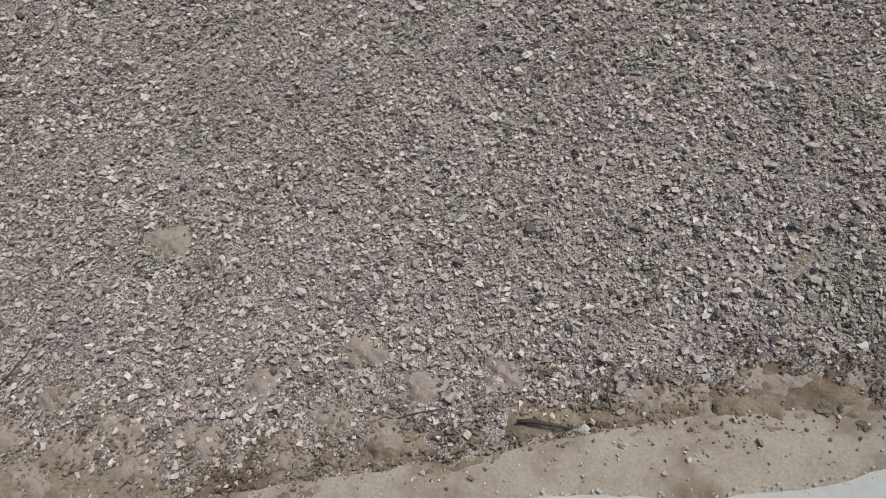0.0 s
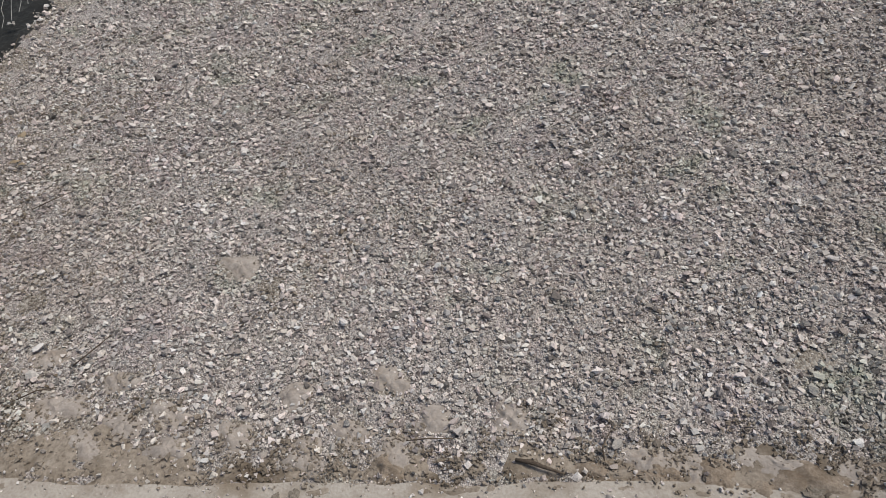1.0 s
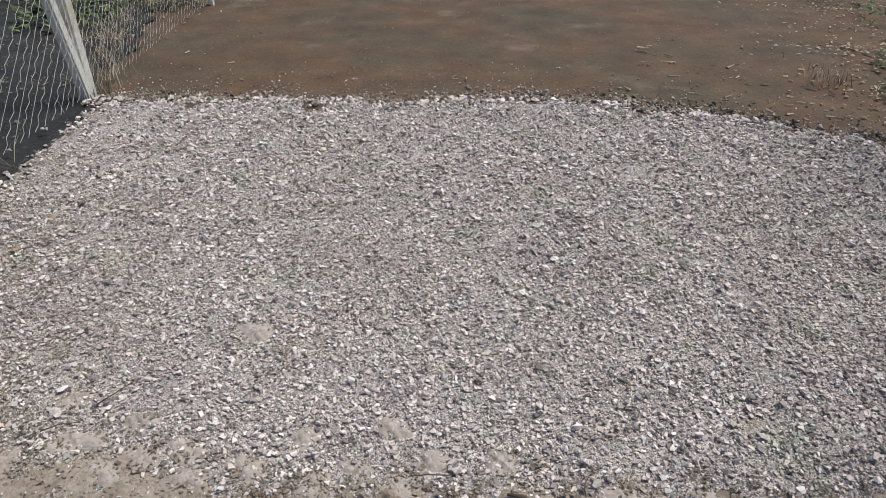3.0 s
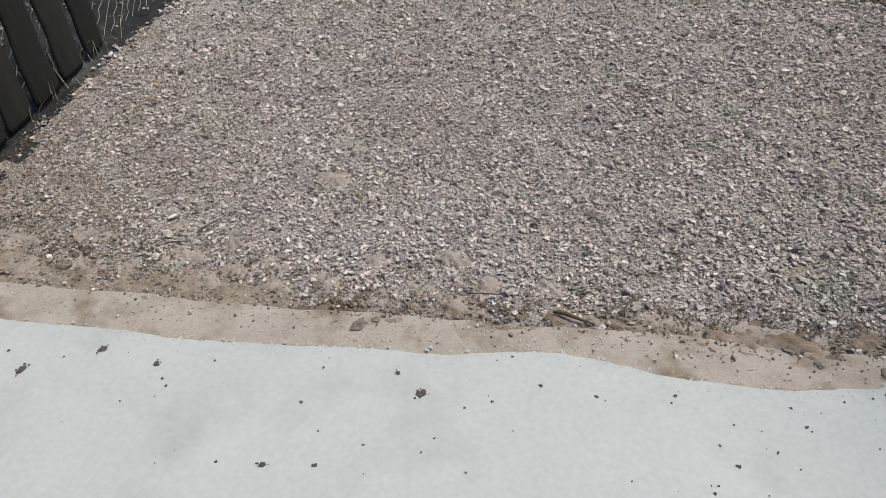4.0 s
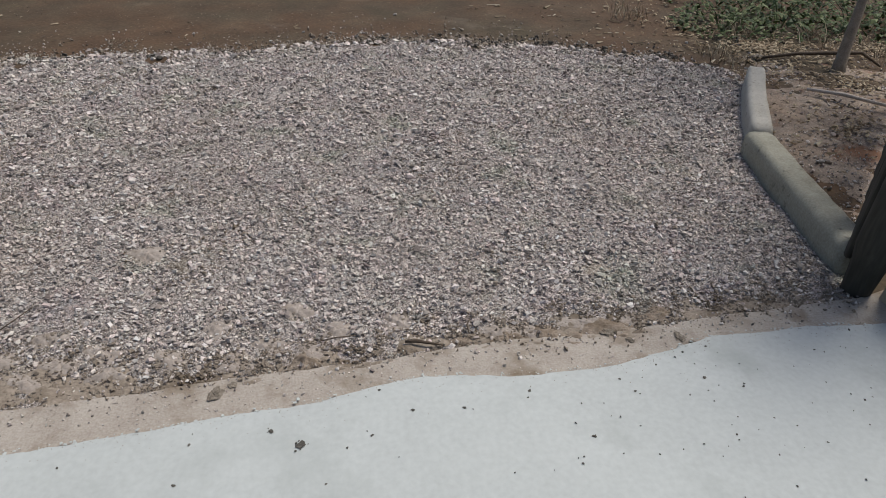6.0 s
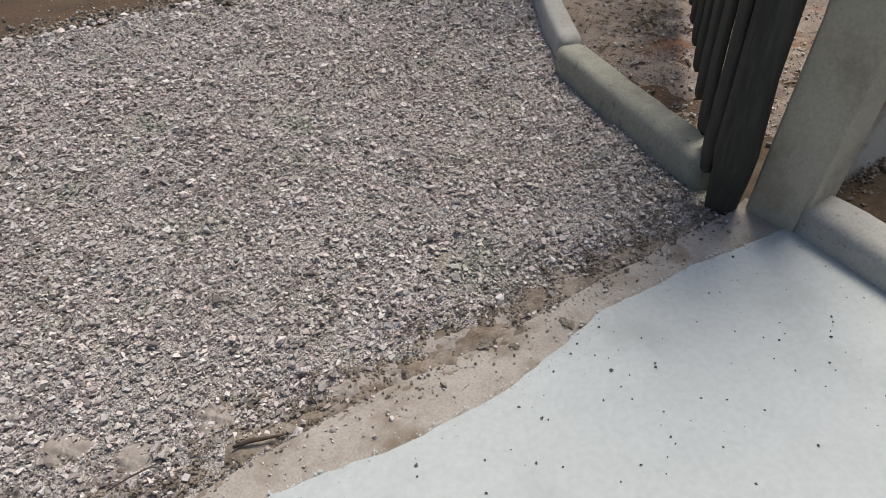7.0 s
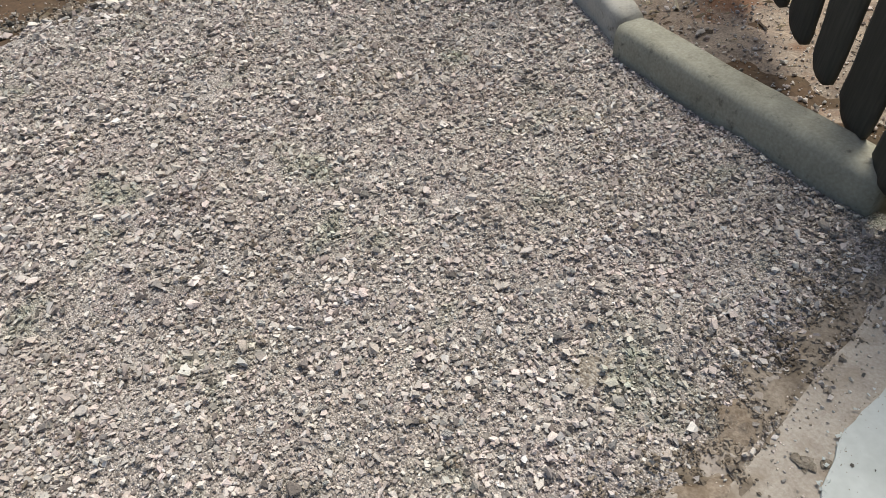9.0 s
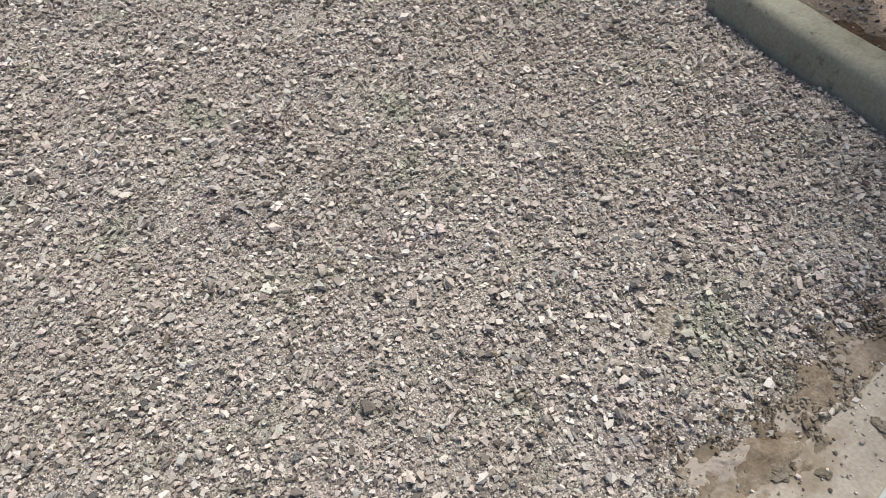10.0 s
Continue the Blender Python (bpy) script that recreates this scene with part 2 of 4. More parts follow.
M_BARK = material("bark", [(0.25, (0.045, 0.03, 0.02)), (0.5, (0.10, 0.075, 0.055)), (0.8, (0.20, 0.16, 0.12))], scale=30, fine=160,
                  bump=0.8, bump_dist=0.004)
M_TRUNK = material("grey_bark", [(0.25, (0.17, 0.14, 0.105)), (0.5, (0.30, 0.255, 0.20)), (0.8, (0.45, 0.40, 0.34))], scale=25, fine=140, bump=0.7, bump_dist=0.004)
M_PALEWOOD = material("bleached_wood", [(0.25, (0.34, 0.29, 0.25)), (0.6, (0.55, 0.49, 0.44)), (0.8, (0.66, 0.60, 0.55))], scale=25, fine=150, bump=0.4)
M_CLOD = material("dark_clod", [(0.3, (0.09, 0.074, 0.056)), (0.5, (0.20, 0.17, 0.134)), (0.7, (0.34, 0.295, 0.24))], scale=60, fine=220, bump=0.9)
M_CRUMB = material("damp_crumb", [(0.3, (0.04, 0.037, 0.032)), (0.5, (0.09, 0.082, 0.07)), (0.7, (0.18, 0.165, 0.14))], scale=60, fine=220, bump=0.5)
M_LEAF = material("weed_leaf", [(0.1, (0.03, 0.045, 0.016)), (0.5, (0.075, 0.11, 0.04)), (0.9, (0.17, 0.20, 0.085))], scale=12, fine=60, island=0.7, rough=0.6, bump=0)
M_DRY = material("dry_leaf", [(0.1, (0.11, 0.075, 0.045)), (0.5, (0.28, 0.215, 0.14)), (0.9, (0.52, 0.44, 0.31))], scale=20, fine=80, island=0.75, bump=0)


# ---- helpers ----
def finish(name, me, mat, parent=None, label="", smooth=False):
    me.materials.append(mat)
    if smooth:
        me.polygons.foreach_set("use_smooth", [True] * len(me.polygons))
    ob = new(name, me)
    if parent is not None:
        ob.parent = parent
    if label:
        ob["label"] = label
    return ob


def part(name, bm, mat, parent=None, label="", smooth=False):
    bmesh.ops.recalc_face_normals(bm, faces=bm.faces)
    me = bpy.data.meshes.new(name)
    bm.to_mesh(me)
    bm.free()
    return finish(name, me, mat, parent, label, smooth)


def arrays_mesh(name, verts, faces):
    """A mesh from an (n, 3) and an (m, k) array."""
    me = bpy.data.meshes.new(name)
    k = faces.shape[1]
    me.vertices.add(len(verts))
    me.vertices.foreach_set("co", np.asarray(verts, np.float32).ravel())
    me.loops.add(faces.size)
    me.loops.foreach_set("vertex_index", faces.astype(np.int32).ravel())
    me.polygons.add(len(faces))
    me.polygons.foreach_set("loop_start", np.arange(0, faces.size, k, dtype=np.int32))
    me.polygons.foreach_set("loop_total", np.full(len(faces), k, dtype=np.int32))
    me.polygons.foreach_set("use_smooth", np.zeros(len(faces), dtype=bool))
    me.update(calc_edges=True)
    me.validate()
    return me


def waves(x, y, size, seed):
    """Smooth uneven relief between -1 and 1, about as wide as size."""
    g = np.random.default_rng(seed)
    out = 0
    for _ in range(9):
        a, p, f = g.uniform(0, 6.28), g.uniform(0, 6.28), g.uniform(0.5, 2.2) * 6.28 / size
        out = out + np.sin((np.cos(a) * x + np.sin(a) * y) * f + p) / 4.0
    return np.clip(out, -1.5, 1.5)


def empty(name, m, label, category, group="", kind=""):
    ob = new(name)
    ob.matrix_world = m
    return tagged(ob, label, category, group, kind)


def box(bm, x0, x1, y0, y1, z0, z1, bevel=0.01):
    r = bmesh.ops.create_cube(bm, size=1)
    for v in r["verts"]:
        v.co = Vector(((x0 + x1) / 2 + v.co.x * (x1 - x0), (y0 + y1) / 2 + v.co.y * (y1 - y0), (z0 + z1) / 2 + v.co.z * (z1 - z0)))
    if bevel:
        edges = {e for v in r["verts"] for e in v.link_edges}
        bmesh.ops.bevel(bm, geom=list(edges), offset=bevel, segments=2, affect='EDGES')


def tube(bm, points, radii, sides=8):
    """A closed tapered tube through the points."""
    rings = []
    for i, p in enumerate(points):
        p = Vector(p)
        way = Vector(points[min(i + 1, len(points) - 1)]) - Vector(points[max(i - 1, 0)])
        ux = way.cross(Vector((0.31, 0.88, 0.36))).normalized()
        uy = way.cross(ux).normalized()
        rings.append([bm.verts.new(p + (ux * math.cos(6.2832 * k / sides) + uy * math.sin(6.2832 * k / sides)) * radii[i]) for k in range(sides)])
    for a, b in zip(rings, rings[1:]):
        for k in range(sides):
            bm.faces.new((a[k], a[(k + 1) % sides], b[(k + 1) % sides], b[k]))
    bm.faces.new(rings[0][::-1])
    bm.faces.new(rings[-1])


# ---- plan ----
# the slab's inner edge, the ragged rim of the pale screed, the gravel's far edge, its sides
EDGE_X = (-4.5, -2.5, -2.26, -2.07, -1.8, -1.47, -1.07, -0.88, -0.64, -0.37, -0.2, 0.0, 0.22, 0.42, 0.69, 0.83, 1.0, 1.16, 1.33, 1.46, 1.6)
EDGE_Y = (0.02, 0.27, 0.322, 0.368, 0.407, 0.446, 0.491, 0.514, 0.545, 0.583, 0.608, 0.646, 0.668, 0.682, 0.712, 0.74, 0.758, 0.775, 0.795, 0.815, 0.86)
RIM_X = (-4.5, -2.24, -2.0, -1.78, -1.5, -1.32, -1.06, -0.82, -0.62, -0.49, -0.33, -0.19, -0.05, 0.09, 0.22, 0.34, 0.45, 0.56, 0.675, 0.77, 0.87, 0.98, 1.1, 1.29, 1.48, 1.6)
RIM_Y = (-0.03, 0.206, 0.23, 0.256, 0.281, 0.297, 0.331, 0.361, 0.402, 0.427, 0.455, 0.494, 0.522, 0.517, 0.513, 0.526, 0.527, 0.548, 0.577, 0.615, 0.65, 0.655, 0.664, 0.677, 0.668, 0.675)
FAR_X, FAR_Y = (-3.1, -2.96, -1.9, -1.0, -0.25, 0.5, 1.2, 1.75, 2.2), (3.3, 3.32, 3.52, 3.60, 3.84, 3.78, 3.64, 3.45, 3.05)
LEFT_Y, LEFT_X = (0.2, 0.42, 2.1, 3.4, 4.0), (-2.16, -2.23, -2.72, -2.96, -3.05)
RIGHT_Y, RIGHT_X = (0.6, 0.97, 1.92, 2.05, 2.48, 3.06, 4.0), (1.46, 1.475, 1.575, 1.65, 1.83, 2.14, 2.3)


# dried mud heaps by the slab: pale dusty ones, and brown clay ones; x, y, radius
DUSTY = ((-1.64, 0.55, 0.065), (-1.49, 0.575, 0.055), (-1.32, 0.675, 0.065), (-1.16, 0.585, 0.06), (-1.82, 0.50, 0.07), (-1.1, 0.65, 0.05),
         (-0.95, 0.60, 0.045), (-0.60, 0.63, 0.05), (-0.5, 0.70, 0.045), (-0.38, 0.66, 0.05), (0.21, 0.725, 0.05), (0.31, 0.715, 0.05), (0.47, 0.745, 0.055),
         (0.66, 0.755, 0.05), (-0.99, 0.69, 0.05), (-1.18, 0.77, 0.045), (-0.68, 0.79, 0.04), (-0.44, 0.86, 0.045), (-0.31, 0.76, 0.045), (-0.12, 0.79, 0.05),
         (-1.95, 0.62, 0.09), (-1.72, 0.70, 0.06), (-0.80, 0.66, 0.05), (0.86, 0.80, 0.05), (-1.42, 0.82, 0.05), (-1.0, 1.21, 0.058))
CLAY = ((0.22, 0.70, 0.05), (0.36, 0.69, 0.055), (0.53, 0.715, 0.06), (0.58, 0.68, 0.04), (0.42, 0.67, 0.045), (-0.39, 0.62, 0.035),
        (0.08, 0.685, 0.035), (-2.05, 0.47, 0.06), (0.74, 0.78, 0.045))
BARE = DUSTY + CLAY + ((-1.0, 1.21, 0.055), (-0.87, 1.13, 0.05), (0.61, 1.05, 0.05), (-1.78, 0.85, 0.06), (-1.95, 0.95, 0.08), (-1.62, 1.0, 0.05))


def bed_height(x, y):
    """The top of the gravel's base: nearly level, uneven, falling off over the far edge."""
    rim = np.interp(x, FAR_X, FAR_Y) + 0.06 * waves(x, y, 0.5, 5)
    return -0.006 + 0.007 * waves(x, y, 0.6, 2) + 0.004 * waves(x, y, 0.22, 3) - np.clip((y - rim + 0.12) * 0.22, 0, 0.06)


def ground_height(x, y):
    return -0.042 + 0.007 * waves(x, y, 1.3, 8) + 0.0012 * waves(x, y, 0.4, 9)


# ---- ground ----
def graded(lo, hi, inner_lo, inner_hi, step):
    inner = np.arange(inner_lo, inner_hi, step)
    t = np.linspace(0, 1, 14)[1:] ** 2.2
    return np.concatenate([inner_lo + (lo - inner_lo) * t[::-1], inner, inner[-1] + (hi - inner[-1]) * t])


def sheet(xs, ys, height):
    gx, gy = np.meshgrid(xs, ys, indexing="ij")
    verts = np.stack([gx, gy, height(gx, gy)], -1).reshape(-1, 3)
    i = np.arange(len(xs) * len(ys)).reshape(len(xs), len(ys))
    faces = np.stack([i[:-1, :-1], i[1:, :-1], i[1:, 1:], i[:-1, 1:]], -1).reshape(-1, 4)
    return verts, faces


def far_flat(gx, gy):
    fade = np.clip((14 - np.hypot(gx, gy)) / 6, 0, 1)
    under = np.where((gy < np.interp(gx, EDGE_X, EDGE_Y) + 0.05) & (gx < 1.62), -0.05, 0.0)
    return ground_height(gx, gy) * fade - 0.042 * (1 - fade) + under


ground = tagged(finish("ground", arrays_mesh("ground", *sheet(graded(-300, 300, -6, 6, 0.07), graded(-300, 300, -3, 11, 0.07), far_flat)), M_EARTH, smooth=True),
                "packed brown earth with dusty pale patches", "ground", kind="structure")

# dark soil on the far side of the wire fence, with shade in its colour
v, f = sheet(np.linspace(0, 1, 60), np.linspace(-1, 13, 180), lambda a, b: a * 0)
# the edge reaches past the gate boards to draw the shade band at their feet
line = np.interp(v[:, 1], (-1, 0.4, 2.1, 3.1, 3.6, 4.4, 6, 13), (-2.55, -2.2, -2.69, -2.96, -3.15, -3.45, -3.9, -6.2)) + 0.02 * waves(v[:, 0] * 0, v[:, 1], 0.5, 31) + 0.18 * np.clip(v[:, 1] - 3.3, 0, 1) * waves(v[:, 0] * 0, v[:, 1], 0.9, 34)
v[:, 0] = line - v[:, 0] * (5.5 + 0.5 * waves(v[:, 0], v[:, 1], 2.0, 33))
v[:, 2] = ground_height(v[:, 0], v[:, 1]) * np.clip((14 - np.hypot(v[:, 0], v[:, 1])) / 6, 0, 1) + 0.012 + 0.012 * waves(v[:, 0], v[:, 1], 0.25, 32)
dark = finish("ground_beyond_fence", arrays_mesh("shaded_soil", v, f), M_SHADED_SOIL, smooth=True)
tagged(dark, "dark soil with grey patches behind the fence, shade in its colour", "soil", kind="structure")

# gravel base
xs, ys = np.arange(-3.2, 2.4, 0.02), np.arange(0.2, 4.2, 0.02)
v, f = sheet(xs, ys, bed_height)
c = v[f].mean(1)
keep = (c[:, 1] > np.interp(c[:, 0], EDGE_X, EDGE_Y) - 0.03) & (c[:, 1] < np.interp(c[:, 0], FAR_X, FAR_Y) + 0.06 * waves(c[:, 0], c[:, 1], 0.5, 5) + 0.12)
keep &= (c[:, 0] > np.interp(c[:, 1], LEFT_Y, LEFT_X) - 0.03) & (c[:, 0] < np.interp(c[:, 1], RIGHT_Y, RIGHT_X) + 0.05)
bed_mesh = arrays_mesh("gravel_bed", v, f[keep])
ck = c[keep]
# soil near the slab; along the gate the mud's darker tone stands in for shade
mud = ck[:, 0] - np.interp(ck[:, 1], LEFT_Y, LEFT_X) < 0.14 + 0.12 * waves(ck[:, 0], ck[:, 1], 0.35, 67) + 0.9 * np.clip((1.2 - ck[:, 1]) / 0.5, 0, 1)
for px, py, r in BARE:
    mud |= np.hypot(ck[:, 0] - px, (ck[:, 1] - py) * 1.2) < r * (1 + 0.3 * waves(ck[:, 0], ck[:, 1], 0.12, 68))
gravel_bed = tagged(finish("gravel_bed", bed_mesh, M_GRIT, smooth=True),
                    "bed of pinkish grey crushed stone beside a slab", "gravel", kind="structure")
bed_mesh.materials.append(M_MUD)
rim_gap = np.interp(ck[:, 0], FAR_X, FAR_Y) + 0.06 * waves(ck[:, 0], ck[:, 1], 0.5, 5) - ck[:, 1]
bed_mesh.materials.append(M_EARTH)
bed_mesh.materials.append(M_SHADED_SOIL)
# index 3 paints a ragged dark band along the gate foot in place of shade
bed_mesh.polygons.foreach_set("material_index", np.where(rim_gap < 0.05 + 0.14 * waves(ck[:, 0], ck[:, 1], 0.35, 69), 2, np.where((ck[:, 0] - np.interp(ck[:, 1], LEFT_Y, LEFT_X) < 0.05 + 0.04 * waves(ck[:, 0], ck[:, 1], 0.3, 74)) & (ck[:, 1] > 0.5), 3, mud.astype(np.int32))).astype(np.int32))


# paler gritty ground beyond the curb, feathering out under the earth
def gritty_height(x, y):
    d = np.hypot((x - 2.75) / 1.15, (y - 2.1) / 1.0) - 0.35 * waves(x, y, 0.7, 37) - 0.25 * waves(x, y, 0.2, 38)
    return ground_height(x, y) + np.clip(0.035 * (1 - d), -0.03, 0.006) + 0.003 * waves(x, y, 0.12, 36)


v, f = sheet(np.arange(1.6, 4.2, 0.03), np.arange(0.95, 3.6, 0.03), gritty_height)
c = v[f].mean(1)
keep = (c[:, 0] > np.interp(c[:, 1], RIGHT_Y, RIGHT_X) + 0.08) & (c[:, 1] > 1.04 + 0.12 * (c[:, 0] - 2.1))
pale = finish("gritty_ground", arrays_mesh("gritty_ground", v, f[keep]), M_YARD, smooth=True)
tagged(pale, "brown littered soil with rusty patches beyond the curb", "soil", kind="structure")


# ---- slab ----
def ragged(xs, ys, step, amount, seed):
    x = np.arange(xs[0], xs[-1], step)
    y = np.interp(x, xs, ys)
    y = y + amount * (waves(x, x * 0, 0.55, seed) * 0.9 + waves(x, x * 0, 0.17, seed + 1) * 0.5 + waves(x, x * 0, 0.045, seed + 2) * 0.25)
    return list(zip(x.tolist(), y.tolist()))


def plate(points, z0, z1):
    bm = bmesh.new()
    low = [bm.verts.new((x, y, z0)) for x, y in points]
    top = [bm.verts.new((x, y, z1)) for x, y in points]
    bm.faces.new(top)
    for i in range(len(points)):
        j = (i + 1) % len(points)
        bm.faces.new((low[i], low[j], top[j], top[i]))
    return bm


slab = part("concrete_slab", plate(ragged(EDGE_X, EDGE_Y, 0.02, 0.007, 41) + [(1.62, -4.0), (-4.5, -4.0)], -0.10, 0.006), M_OLD)
tagged(slab, "dusty beige concrete slab edge along the gravel", "slab", kind="structure")
screed = part("screed", plate(ragged(RIM_X, RIM_Y, 0.012, 0.006, 44) + [(1.62, -4.0), (-4.5, -4.0)], 0.0, 0.014), M_SLAB)
tagged(screed, "pale blue-grey cement screed with a ragged rim", "paving", kind="structure")

# tan soil washed up against the slab's edge
nx, ny = 420, 16
u, w = np.meshgrid(np.linspace(-2.45, 1.5, nx), np.linspace(0, 1, ny), indexing="ij")
reach = 0.11 + 0.05 * waves(u, u * 0, 0.5, 51) + 0.035 * waves(u, u * 0, 0.17, 52) + 0.13 * np.clip(-u - 0.8, 0, 0.8)
fy = np.interp(u, EDGE_X, EDGE_Y) - 0.03 + w * np.clip(reach, 0.03, 0.3)
fz = bed_height(u, fy) * w + (0.003 + 0.006 * waves(u, fy, 0.12, 53) + 0.003 * waves(u, fy, 0.05, 54)) * np.clip(w * 4, 0, 1) * (1 - 0.6 * w) + 0.004 * (1 - w) - 0.003 * w - 0.010 * np.exp(-((fy - np.interp(u, EDGE_X, EDGE_Y) - 0.006) / 0.009) ** 2)
i = np.arange(nx * ny).reshape(nx, ny)
fringe = finish("soil_fringe", arrays_mesh("soil_fringe", np.stack([u, fy, fz], -1).reshape(-1, 3),
                np.stack([i[:-1, :-1], i[1:, :-1], i[1:, 1:], i[:-1, 1:]], -1).reshape(-1, 4)), M_FRINGE, smooth=True)
tagged(fringe, "bare tan soil washed against the slab edge", "soil", kind="structure")


# ---- posts, curbs, wall ----
def square_post(name, x, y, turn, side, height, mat, label, depth=0.12, lean=0.0, worn=0.009):
    """A cast post with worn corners and a slightly uneven surface."""
    bm = bmesh.new()
    box(bm, -side / 2, side / 2, -side / 2, side / 2, -depth, height, worn)
    bmesh.ops.bisect_plane(bm, geom=bm.verts[:] + bm.edges[:] + bm.faces[:], plane_co=(0, 0, 0.25), plane_no=(0, 0, 1))
    bmesh.ops.bisect_plane(bm, geom=bm.verts[:] + bm.edges[:] + bm.faces[:], plane_co=(0, 0, 0.7), plane_no=(0, 0, 1))
    for vert in bm.verts:
        vert.co += Vector((rnd.uniform(-1, 1), rnd.uniform(-1, 1), 0)) * 0.0012
    ob = part(name, bm, mat, smooth=False)
    ob.matrix_world = pose(x, y, 0, 0, lean, -66) @ pose(0, 0, 0, 0, 0, turn + 66)
    return tagged(ob, label, "post")


old_post = square_post("gate_post", -2.475, 0.225, 27, 0.22, 1.7, M_OLDPOST, "square beige concrete gate post with a muddy foot", worn=0.03)
# mud crust round its foot: a ragged skirt that flares onto the slab
bm = bmesh.new()
skirt, outline = [], []
for k in range(96):
    a = 6.2832 * k / 96
    r = 0.113 / max(abs(math.cos(a)), abs(math.sin(a)))
    outline.append((math.cos(a) * min(r, 0.142), math.sin(a) * min(r, 0.142), a))
for level, out in ((-0.02, 1.3), (0.010, 1.2), (0.026, 1.1), (0.06, 1.05), (0.12, 1.03), (1.0, 1.012), (1.0, 0.97)):
    ring = []
    for cx, cy, a in outline:
        top = 0.19 + 0.035 * math.sin(3 * a + 1.0) + 0.02 * math.sin(7 * a) + 0.012 * math.sin(17 * a + 2.0)
        flare = 1 + (out - 1) * (1 + 0.35 * math.sin(5 * a + level * 9) * (level < 0.1))
        ring.append(bm.verts.new((cx * flare, cy * flare, min(level, top))))
    skirt.append(ring)
for low, high in zip(skirt, skirt[1:]):
    for k in range(96):
        bm.faces.new((low[k], low[(k + 1) % 96], high[(k + 1) % 96], high[k]))
part("mud_crust", bm, M_CRUST, old_post, "brown mud crust", smooth=True)
square_post("gate_post", 1.628, 0.742, 9, 0.172, 1.7, M_POST, "square grey concrete gate post at the curb", lean=4.0)


def curb(points, width, height, label, mat=None, square=0.0):
    """A cast edging with a rounded back, swept along the points."""
    bm = bmesh.new()
    prof = [(-width / 2, -0.06), (-width / 2, height * 0.42), (-width * 0.475, height * 0.66), (-width * 0.37, height * 0.86), (-width * 0.2, height * 0.97), (0, height),
            (width * 0.2, height * 0.97), (width * 0.37, height * 0.86), (width * 0.475, height * 0.66), (width / 2, height * 0.42), (width / 2, -0.06)]
    prof = [(px, pz + (min(pz * 1.25, height) - pz) * square if pz > 0 else pz) for px, pz in prof]
    fine = []
    for a, b in zip(points, points[1:]):
        n = max(2, int(math.dist(a, b) / 0.06))
        fine += [(a[0] + (b[0] - a[0]) * k / n, a[1] + (b[1] - a[1]) * k / n) for k in range(n)]
    fine.append(points[-1])
    rings = []
    for k, p in enumerate(fine):
        a, b = fine[max(k - 1, 0)], fine[min(k + 1, len(fine) - 1)]
        way = Vector((b[0] - a[0], b[1] - a[1], 0)).normalized()
        side = Vector((way.y, -way.x, 0))
        end = 0.93 if k in (0, len(fine) - 1) else 1.0
        rings.append([bm.verts.new(Vector((p[0], p[1], 0)) + side * (px * end + rnd.uniform(-0.002, 0.002)) + Vector((0, 0, pz * (end if pz > 0 else 1) + rnd.uniform(-0.002, 0.002))))
                      for px, pz in prof])
    for a, b in zip(rings, rings[1:]):
        for k in range(len(prof) - 1):
            bm.faces.new((a[k], a[k + 1], b[k + 1], b[k]))
    bm.faces.new(rings[0])
    bm.faces.new(rings[-1])
    ob = part("curb", bm, mat or M_CURB, smooth=True)
    return tagged(ob, label, "curb", group="curb stones")


curb([(1.535, 0.96), (1.571, 1.3), (1.615, 1.66), (1.658, 1.97)], 0.136, 0.115, "long rounded grey concrete curb beside the gravel", square=0.85)
curb([(1.695, 2.0), (1.80, 2.25), (1.90, 2.47), (2.02, 2.72), (2.12, 2.91)], 0.11, 0.115, "short pale concrete curb, chipped at its joint", M_PALECURB, 1.0)
curb([(1.63, 0.67), (1.632, 0.35), (1.65, -0.6), (1.68, -2.5)], 0.15, 0.112, "pale worn concrete curb along the slab", M_PALECURB, 0.8)

bm = bmesh.new()
box(bm, 0, 2.5, 0, 0.11, -0.12, 1.3, 0.012)
wall = part("wall_side", bm, M_WALL)
wall.matrix_world = pose(1.735, 0.79, 0, 0, 0, 5.5)
tagged(wall, "low rendered concrete wall beside the gate post", "wall", kind="structure")


# crumbled soil banked against the foot of the wall
n = 1500
s_along, s_out = rng.uniform(0.02, 2.4, n), rng.exponential(0.035, n)
turn = math.radians(5.5)
x, y = 1.735 + s_along * math.cos(turn) + s_out * math.sin(turn), 0.79 + s_along * math.sin(turn) - s_out * math.cos(turn)
WALL_BANK = (x, y, np.clip(0.075 - s_out * 0.8, 0.0, 1) * rng.uniform(0, 1, n))


